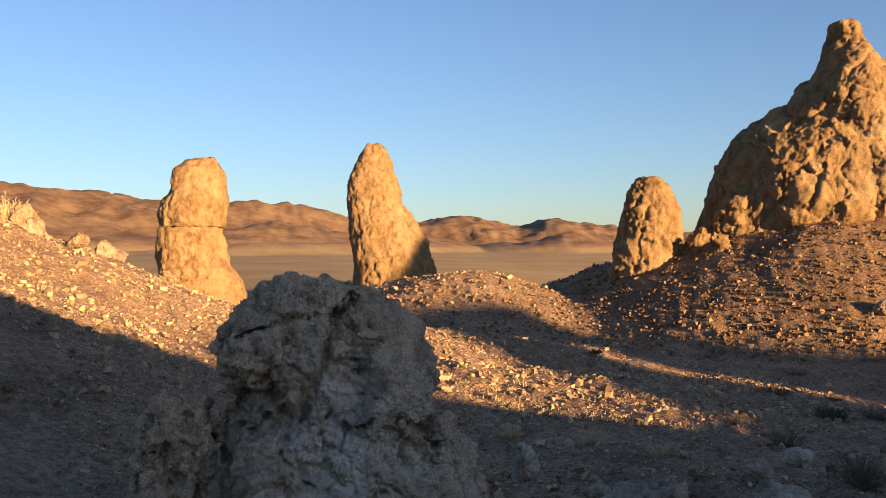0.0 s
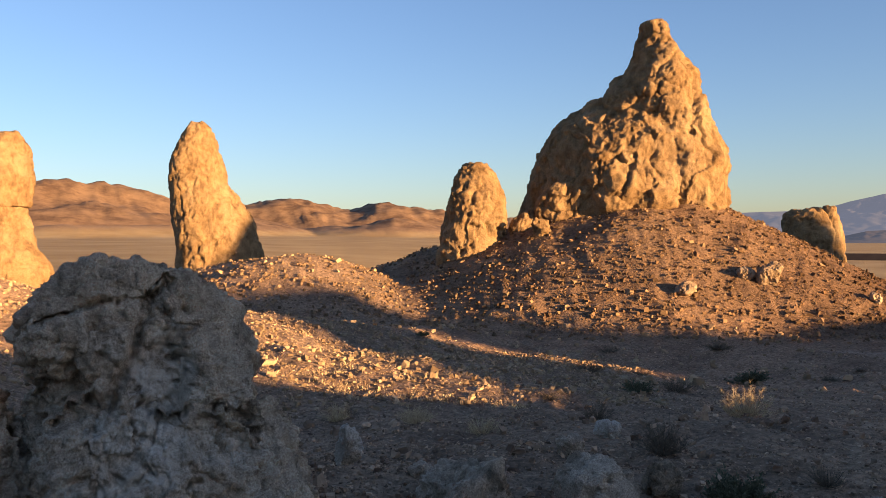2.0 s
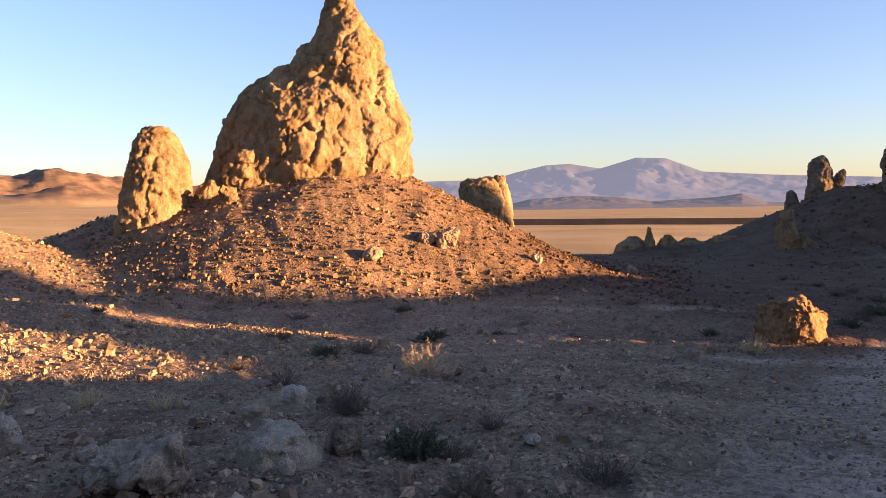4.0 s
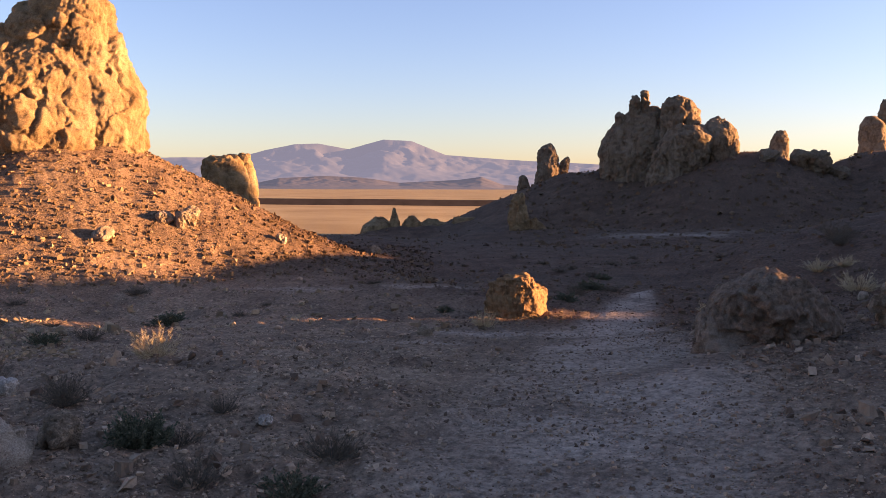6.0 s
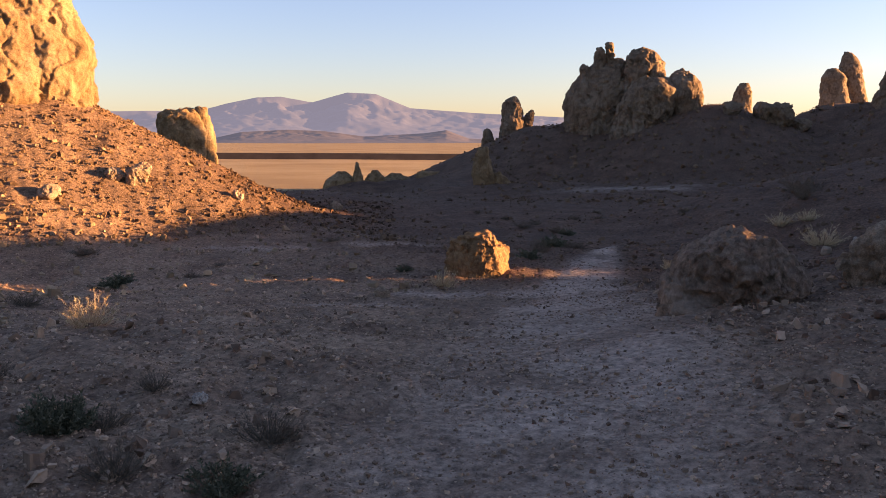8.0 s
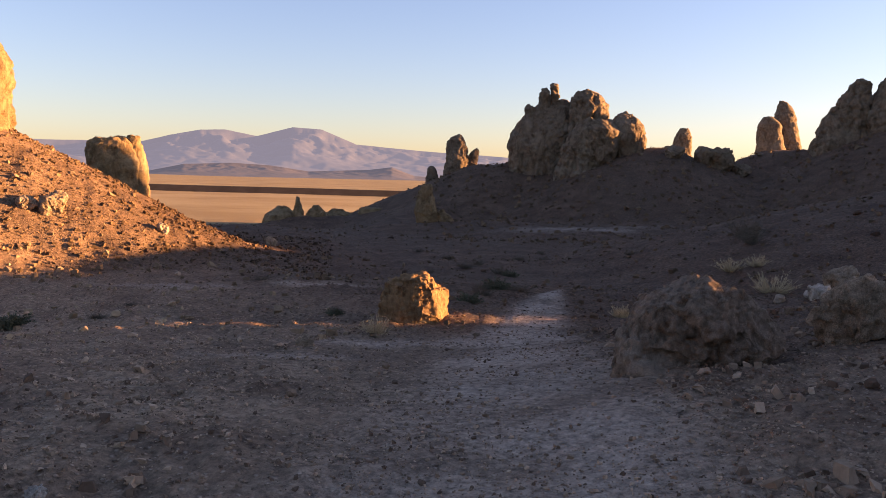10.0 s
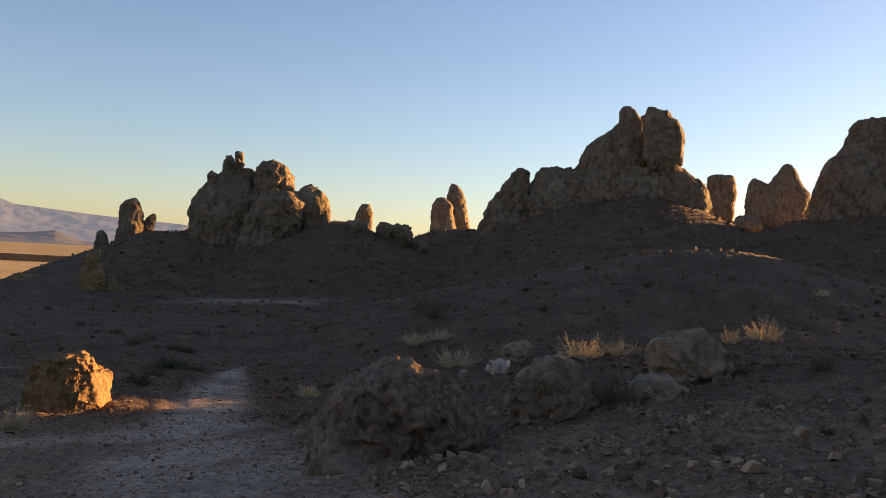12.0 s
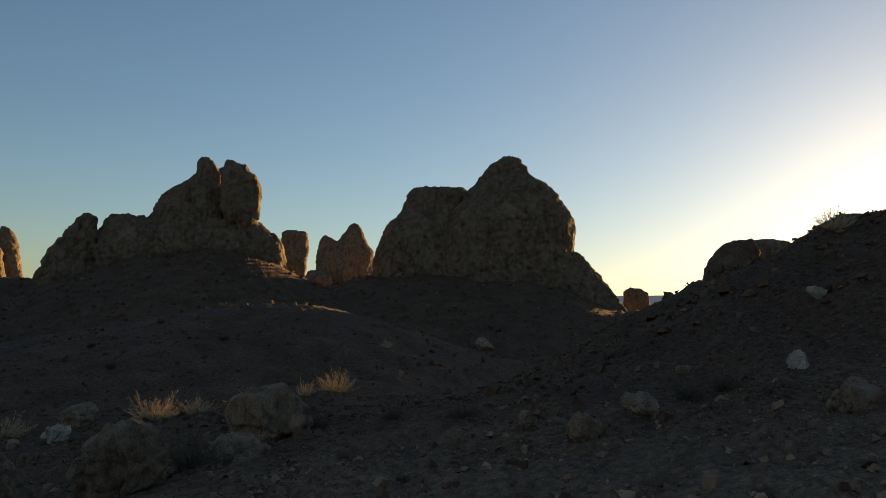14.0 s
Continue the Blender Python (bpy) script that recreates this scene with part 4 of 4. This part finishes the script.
# low outcrops in the saddle and the little spires in the valley
for az, d, w, h, eye, label in ((-72.6, 57, 3.0, 1.5, E11, "low sunlit tufa outcrop in a saddle"), (-74.3, 58, 1.6, 1.0, E11, "low sunlit tufa outcrop in a saddle"),
                                (-70.2, 55.5, 1.6, 0.8, E11, "low brown outcrop below a crag")):
    x, y = polar(az, d, eye)
    stone(x, y, w, h, int(-az * 10), label, GREY_ROCK)
for az, d, top, w, label in ((-45.6, 60, 0.2, 0.75, "thin tufa spike in the valley mouth"), (-46.8, 60, -0.35, 1.4, "small tufa knob in the valley mouth"),
                             (-44.6, 60.5, -0.5, 2.4, "low sunlit tufa ledge in the valley mouth"), (-48.2, 61, -0.65, 2.2, "low tufa ledge in the valley mouth"), (-50.6, 60, -0.5, 2.0, "low tufa ledge in the valley mouth")):
    x, y = polar(az, d, E6)
    z = float(land(np.array([x]), np.array([y]))[0])
    h = top - z
    crag("rock_pinnacle", label, "rock pinnacle", [("loft", (x, y, -46), ((top, -w * 0.15, w * 0.12), (z + h * 0.6, -w * 0.3, w * 0.28), (z + h * 0.2, -w * 0.5, w * 0.5), (z - 0.5, -w * 0.6, w * 0.6)), 0.8)],
         0.08, WARM_ROCK, 0.7, int(-az * 3), (0.08, 0.08, 0.05, 0.03), "tufa pinnacles")


# ---- shrubs ----
def twig_material(name, base, tip):
    m, t, b = nodes_of(name)
    g = t.nodes.new("ShaderNodeNewGeometry")
    c = ramp(t, g.outputs["Random Per Island"], [(0.0, base), (1.0, tip)])
    link(t, c, b.inputs["Base Color"])
    b.inputs["Roughness"].default_value = 0.9
    return m


STRAW = twig_material("straw", (0.34, 0.235, 0.125), (0.68, 0.54, 0.33))
DARK_TWIG = twig_material("dark_twigs", (0.085, 0.066, 0.046), (0.2, 0.155, 0.105))
SAGE = twig_material("sage_leaves", (0.075, 0.078, 0.045), (0.17, 0.17, 0.105))


def shrub_mesh(name, mat, seed, stems, blades, leafy):
    """A tuft of bent twigs, 1 m across and about 0.6 m high, of tapered three-sided stems and small leaf blades."""
    rng = np.random.default_rng(seed)
    v, f = [], []

    def strip(p0, p1, p2, w):
        side = np.cross(p2 - p0, rng.normal(size=3))
        side *= w / (np.linalg.norm(side) + 1e-9)
        up = np.cross(side, p2 - p0)
        up *= w / (np.linalg.norm(up) + 1e-9)
        i = len(v)
        v.extend([p0 + side, p0 - side * 0.5 + up, p0 - side * 0.5 - up, p1 + side * 0.7, p1 - side * 0.35 + up * 0.7, p1 - side * 0.35 - up * 0.7, p2])
        for a, b in ((0, 1), (1, 2), (2, 0)):
            f.extend([(i + a, i + b, i + 3 + b), (i + a, i + 3 + b, i + 3 + a), (i + 3 + a, i + 3 + b, i + 6)])

    for _ in range(stems):
        a, lean = rng.uniform(0, 6.28), 1.35 * rng.random() ** 0.6
        r0 = rng.uniform(0, 0.14)
        p0 = np.array([math.cos(a) * r0, math.sin(a) * r0, -0.04])
        ln = rng.uniform(0.32, 0.62)
        dirn = np.array([math.cos(a) * math.sin(lean), math.sin(a) * math.sin(lean), math.cos(lean)])
        p1 = p0 + dirn * ln * 0.55 + rng.normal(size=3) * 0.03
        p2 = p1 + (dirn + np.array([0, 0, 0.35]) + rng.normal(size=3) * 0.25) * ln * 0.5
        strip(p0, p1, p2, 0.008)
        for _ in range(blades):
            s = rng.uniform(0.3, 1.0)
            q = p1 + (p2 - p1) * s if rng.random() < 0.7 else p0 + (p1 - p0) * max(s, 0.6)
            d = rng.normal(size=3) + np.array([0, 0, 0.7]) + dirn
            d *= rng.uniform(0.05, 0.12) / np.linalg.norm(d)
            if leafy:
                n = np.cross(d, rng.normal(size=3))
                n *= 0.016 / (np.linalg.norm(n) + 1e-9)
                i = len(v)
                v.extend([q, q + d * 0.5 + n, q + d, q + d * 0.5 - n])
                f.extend([(i, i + 1, i + 2), (i, i + 2, i + 3)])
            else:
                strip(q, q + d * 0.5 + rng.normal(size=3) * 0.008, q + d, 0.004)
    return mesh_np(name, np.array(v), np.array(f), mat, False)


STRAW_TUFTS = [shrub_mesh("twigs", STRAW, 10 + i, 90, 16, False) for i in range(3)]
DARK_TUFTS = [shrub_mesh("twigs", DARK_TWIG, 20 + i, 90, 16, False) for i in range(3)]
SAGE_TUFTS = [shrub_mesh("leaves", SAGE, 30 + i, 80, 34, True) for i in range(3)]


def shrub(x, y, w, h, kind):
    z = float(land_fine(np.array([x]), np.array([y]))[0])
    me = {"l": STRAW_TUFTS, "d": DARK_TUFTS, "g": SAGE_TUFTS}[kind][random.randrange(3)]
    ob = new("shrub", me)
    label, group = {"l": ("dry straw-coloured desert shrub catching the low sun", "dry shrubs"), "d": ("dark twiggy desert shrub on the stony floor", "dark shrubs"),
                    "g": ("grey-green leafy desert shrub on the stony floor", "green shrubs")}[kind]
    ob.matrix_world = pose(x, y, z, 0, 0, random.uniform(0, 360)) @ Matrix.Diagonal((w * 1.05, w * 1.05, h / 0.6, 1))
    return tagged(ob, label, "shrub", group)


STRAW_AT = ((-7.71, 15.02, 0.6, 0.45), (4.18, 6.9, 0.42, 0.26), (1.79, 7.02, 0.29, 0.14), (1.33, 7.70, 0.32, 0.14), (0.63, 8.15, 0.24, 0.15), (9.45, 7.25, 0.29, 0.25), (18.86, 5.68, 0.5, 0.26), (18.96, 5.17, 0.45, 0.22), (13.22, 5.61, 0.25, 0.18), (16.94, 4.35, 0.68, 0.34), (16.30, 2.06, 0.73, 0.38), (15.80, 1.42, 0.48, 0.24), (16.35, 0.57, 0.36, 0.25), (17.72, -0.39, 0.29, 0.28), (18.32, -1.00, 0.61, 0.39), (22.38, -2.70, 0.30, 0.18), (13.26, 5.63, 0.28, 0.18), (10.76, -5.89, 0.39, 0.23))
DARK_AT = ((2.67, 5.43, 0.35, 0.25), (2.89, 7.20, 0.33, 0.26), (4.89, 9.64, 0.45, 0.26), (2.87, 8.44, 0.25, 0.15), (4.64, 11.88, 0.53, 0.26), (1.66, 16.68, 0.31, 0.17), (1.42, 11.30, 0.18, 0.12), (3.06, 14.39, 0.24, 0.13), (5.63, 12.22, 0.31, 0.16), (6.25, 15.08, 0.46, 0.19), (8.48, 14.90, 0.51, 0.18), (8.37, 11.49, 0.23, 0.15), (3.25, 4.48, 0.23, 0.17), (2.82, 4.27, 0.28, 0.19), (4.14, 14.28, 0.24, 0.15), (22.63, 6.41, 1.03, 0.76), (8.28, 14.64, 0.50, 0.25), (2.73, 5.57, 0.36, 0.26), (3.22, 3.41, 0.38, 0.25), (2.45, 3.56, 0.33, 0.25))
DARK_TOO = ((8.34, 11.51, 0.23, 0.15), (12.46, 12.56, 0.40, 0.16), (9.14, 11.79, 0.22, 0.11), (21.61, 13.55, 0.51, 0.30), (23.54, 13.32, 0.47, 0.28), (22.11, 14.92, 0.46, 0.24), (25.92, 13.82, 0.43, 0.22), (23.20, 16.82, 0.38, 0.21), (10.38, 8.74, 0.24, 0.14), (13.72, 8.39, 0.44, 0.36), (19.91, 11.80, 0.51, 0.31), (14.59, 8.11, 0.50, 0.24), (22.05, 6.12, 0.70, 0.47), (21.26, 5.88, 0.59, 0.53), (9.36, 1.27, 0.47, 0.38), (11.22, 0.13, 0.43, 0.27), (23.12, 1.12, 0.42, 0.25), (14.79, 8.99, 0.41, 0.29), (20.22, 13.03, 0.59, 0.23), (19.06, 13.43, 0.48, 0.22))
DARK_FAR = ((8.54, -2.63, 0.34, 0.27), (8.49, -2.94, 0.35, 0.25), (10.38, -0.52, 0.28, 0.25), (9.50, -1.00, 0.31, 0.22), (47.13, 2.88, 0.90, 0.53), (29.12, 1.14, 0.54, 0.32), (23.5, 12.4, 0.4, 0.2), (22.4, 9.3, 0.4, 0.2), (24.6, 10.8, 0.45, 0.2))
SAGE_AT = ((2.60, 4.34, 0.33, 0.30), (4.28, 9.41, 0.36, 0.21), (2.81, 15.67, 0.26, 0.14), (7.59, 12.34, 0.54, 0.21), (0.89, 18.24, 0.29, 0.16), (2.57, 4.33, 0.33, 0.27), (2.71, 3.13, 0.28, 0.23), (7.44, 12.34, 0.50, 0.21), (14.73, 8.70, 0.57, 0.33), (12.81, 8.06, 0.41, 0.27), (10.31, 8.72, 0.24, 0.17), (19.44, 11.20, 0.41, 0.27))
for kind, rows in (("l", STRAW_AT), ("d", DARK_AT), ("d", DARK_TOO), ("d", DARK_FAR), ("g", SAGE_AT)):
    for row in rows:
        x, y, w, h = row
        shrub(x, y, w * (1.0 if kind == "l" else 0.85), h * (1.0 if kind == "l" else 0.62), kind)


def dry_grass():
    """Short tufts of dead grass over the sunlit bank."""
    rng = np.random.default_rng(77)
    vs, fs = [], []
    base = 0
    for _ in range(420):
        az, s = rng.uniform(-17, 5), rng.uniform(0, 1)
        far = 12.2 - 0.14 * (5 - az)
        near = 10.2 - 0.08 * (5 - az)
        x, y = polar(az, near + (far - near) * s)
        z = float(land(np.array([x]), np.array([y]))[0])
        n = rng.integers(8, 16)
        for _ in range(n):
            h = rng.uniform(0.012, 0.04)
            p = np.array([x, y, z - 0.01]) + np.append(rng.normal(0, 0.03, 2), 0)
            tip = p + np.array([rng.normal(0, 0.4) * h, rng.normal(0, 0.4) * h, h])
            w = rng.normal(size=3) * 0.003
            vs.extend([p - w, p + w, tip])
            fs.append((base, base + 1, base + 2))
            base += 3
    tagged(new("dry_grass", mesh_np("dry_grass", np.array(vs), np.array(fs), STRAW, False)), "short dead straw-coloured grass on the sunlit bank", "grass", kind="stuff")


dry_grass()


# ---- rubble ----
def stone_shapes(level, count, seed):
    """Angular pebbles about 1 across."""
    out = []
    rng = np.random.default_rng(seed)
    for _ in range(count):
        if level:
            bm = bmesh.new()
            bmesh.ops.create_icosphere(bm, subdivisions=level, radius=0.5)
            v = np.array([q.co for q in bm.verts])
            f = np.array([[q.index for q in p.verts] for p in bm.faces])
            bm.free()
        else:
            v = np.array([(x, y, z) for z in (-1, 1) for y in (-1, 1) for x in (-1, 1)]) * np.array([0.4, 0.4, 0.38]) + rng.normal(0, 0.09, (8, 3))
            v[4:, :2] *= 0.72
            f = np.array([(4, 5, 7), (4, 7, 6), (0, 1, 5), (0, 5, 4), (1, 3, 7), (1, 7, 5), (3, 2, 6), (3, 6, 7), (2, 0, 4), (2, 4, 6)])
        cut = rng.normal(size=(7, 3))
        cut /= np.linalg.norm(cut, axis=1, keepdims=True)
        for n in cut:
            d = v @ n
            v = v - np.maximum(d - rng.uniform(0.26, 0.4), 0)[:, None] * n
        v *= rng.uniform(0.75, 1.25, 3) * (1, 1, 0.75)
        v *= 1 + 0.1 * rng.normal(size=(len(v), 1))
        out.append((v, f))
    return out


def scatter(name, label, x, y, size, level, seed, mat):
    rng = np.random.default_rng(seed)
    z = land_fine(x, y)
    shapes = stone_shapes(level, 8, seed)
    vs, fs, base = [], [], 0
    pick = rng.integers(0, 8, len(x))
    for k, (sv, sf) in enumerate(shapes):
        m = np.where(pick == k)[0]
        n = len(m)
        if not n:
            continue
        a, tilt = rng.uniform(0, 6.28, n), rng.normal(0, 0.3, n)
        ca, sa, ct, st = np.cos(a), np.sin(a), np.cos(tilt), np.sin(tilt)
        p = sv[None] * size[m][:, None, None] * rng.uniform(0.8, 1.25, (n, 1, 3))
        px = p[..., 0] * ct[:, None] - p[..., 2] * st[:, None]
        pz = p[..., 0] * st[:, None] + p[..., 2] * ct[:, None]
        q = np.stack([px * ca[:, None] - p[..., 1] * sa[:, None] + x[m][:, None], px * sa[:, None] + p[..., 1] * ca[:, None] + y[m][:, None],
                      pz + (z[m] + size[m] * 0.14)[:, None]], -1)
        vs.append(q.reshape(-1, 3))
        fs.append((sf[None] + base + (np.arange(n) * len(sv))[:, None, None]).reshape(-1, 3))
        base += n * len(sv)
    me = mesh_np(name, np.concatenate(vs), np.concatenate(fs), mat, False)
    return tagged(new(name, me), label, "rubble", kind="stuff")


def ring_points(n, d0, d1, az0, az1, seed, power=0.5):
    rng = np.random.default_rng(seed)
    d = d0 * (d1 / d0) ** (rng.random(n) ** power)
    a = np.radians(rng.uniform(az0, az1, n))
    x, y = 1.0 - d * np.sin(a), 0.5 + d * np.cos(a)
    return x, y, d, rng


def steepness(x, y):
    return np.abs(land(x + 0.4, y) - land(x - 0.4, y)) + np.abs(land(x, y + 0.4) - land(x, y - 0.4))


def rubble():
    # fine gravel close to the walker, kept thin on the trail
    x, y, d, rng = ring_points(165000, 2.0, 17, -142, 34, 51, 0.8)
    clump = fbm(np.stack([x, y, x * 0], -1) * 0.7 + 40, 3)
    keep = rng.random(len(x)) < (1 - 0.45 * trail(x, y)) * np.clip(0.6 + 1.5 * clump, 0.15, 1)
    x, y, d = x[keep], y[keep], d[keep]
    scatter("gravel", "loose brown and grey gravel strewn over the desert floor", x, y, 0.007 + 0.035 * rng.random(len(x)) ** 7 + 0.0011 * d, 0, 1, RUBBLE)
    # stones on the floor and the slopes farther off
    x, y, d, rng = ring_points(45000, 10, 72, -128, 33, 52, 0.8)
    clump = fbm(np.stack([x, y, x * 0], -1) * 0.35 + 7, 3)
    keep = (rng.random(len(x)) < np.clip(0.3 + 1.4 * steepness(x, y) + 0.8 * clump, 0.05, 1)) & (trail(x, y) < 0.5)
    x, y, d = x[keep], y[keep], d[keep]
    scatter("rubble", "angular tan rubble covering the mound slopes", x, y, 0.02 + 0.15 * rng.random(len(x)) ** 9 + 0.001 * d, 0, 2, LIGHT_RUBBLE)
    # the cone, the mound and the sunlit slope, thickly strewn
    for n, d0, d1, a0, a1, seed, most in ((50000, 17, 31, -48, 7, 61, 0.13), (16000, 6, 20, 8, 34, 62, 0.09), (12000, 8, 15, -22, 6, 63, 0.09), (30000, 34, 64, -122, -54, 64, 0.32)):
        x, y, d, rng = ring_points(n, d0, d1, a0, a1, seed, 0.9)
        keep = rng.random(len(x)) < np.clip((0.7 if seed == 63 else 0.15) + 2.2 * steepness(x, y), 0, 1)
        x, y, d = x[keep], y[keep], d[keep]
        scatter("rubble", "angular tan rubble covering the mound slopes", x, y, 0.009 + most * rng.random(len(x)) ** 10 + 0.0009 * d, 0, seed, DARK_RUBBLE if seed == 61 else LIGHT_RUBBLE)
    # coarse stones between the trail and the spur, and below the near boulders
    for n, d0, d1, a0, a1, seed in ((15000, 3.6, 17, -142, -62, 71), (2600, 3.0, 8, -40, 10, 72)):
        x, y, d, rng = ring_points(n, d0, d1, a0, a1, seed, 0.8)
        clump = fbm(np.stack([x, y, x * 0], -1) * 0.9 + 13, 3)
        keep = (rng.random(len(x)) < np.clip(0.5 + 1.6 * clump, 0.05, 1)) & (trail(x, y) < 0.3)
        x, y, d = x[keep], y[keep], d[keep]
        scatter("stones", "coarse angular brown stones beside the trail", x, y, 0.016 + 0.11 * rng.random(len(x)) ** 5, 0, seed, RUBBLE)
    # larger cobbles here and there
    x, y, d, rng = ring_points(600, 5, 45, -140, 33, 53, 0.9)
    keep = trail(x, y) < 0.2
    x, y, d = x[keep], y[keep], d[keep]
    scatter("cobbles", "scattered brown cobbles among the gravel", x, y, 0.03 + 0.006 * d * rng.random(len(x)) ** 2 + 0.05 * rng.random(len(x)) ** 3, 2, 3, RUBBLE)


rubble()


# ---- embankment on the plain ----
def embankment():
    x0, y0 = polar(-20, 330)
    x1, y1 = polar(-75, 330)
    n = 200
    s = np.linspace(0, 1, n)
    x, y = x0 + (x1 - x0) * s, y0 + (y1 - y0) * s
    ux, uy = (x1 - x0), (y1 - y0)
    ln = math.hypot(ux, uy)
    nx, ny = -uy / ln, ux / ln
    v = []
    for off, h in ((-7, -0.6), (-2.5, 2.0), (2.5, 2.0), (7, -0.6)):
        z = land(x, y) + h + 0.1 * perlin(np.stack([x * 0.05, y * 0.05, x * 0], -1))
        v.append(np.stack([x + nx * off, y + ny * off, z], -1))
    v = np.concatenate(v)
    f = []
    for r in range(3):
        for i in range(n - 1):
            a = r * n + i
            f.append((a, a + 1, a + n + 1, a + n))
    m, t, b = nodes_of("embankment_earth")
    c = ramp(t, noise_tex(t, position(t), 0.2, 5), [(0.3, (0.03, 0.023, 0.02)), (0.7, (0.055, 0.042, 0.036))])
    link(t, c, b.inputs["Base Color"])
    b.inputs["Roughness"].default_value = 1
    tagged(new("embankment", mesh_np("embankment", v, np.array(f), m, False)), "long dark earth embankment across the plain", "embankment", kind="structure")


embankment()
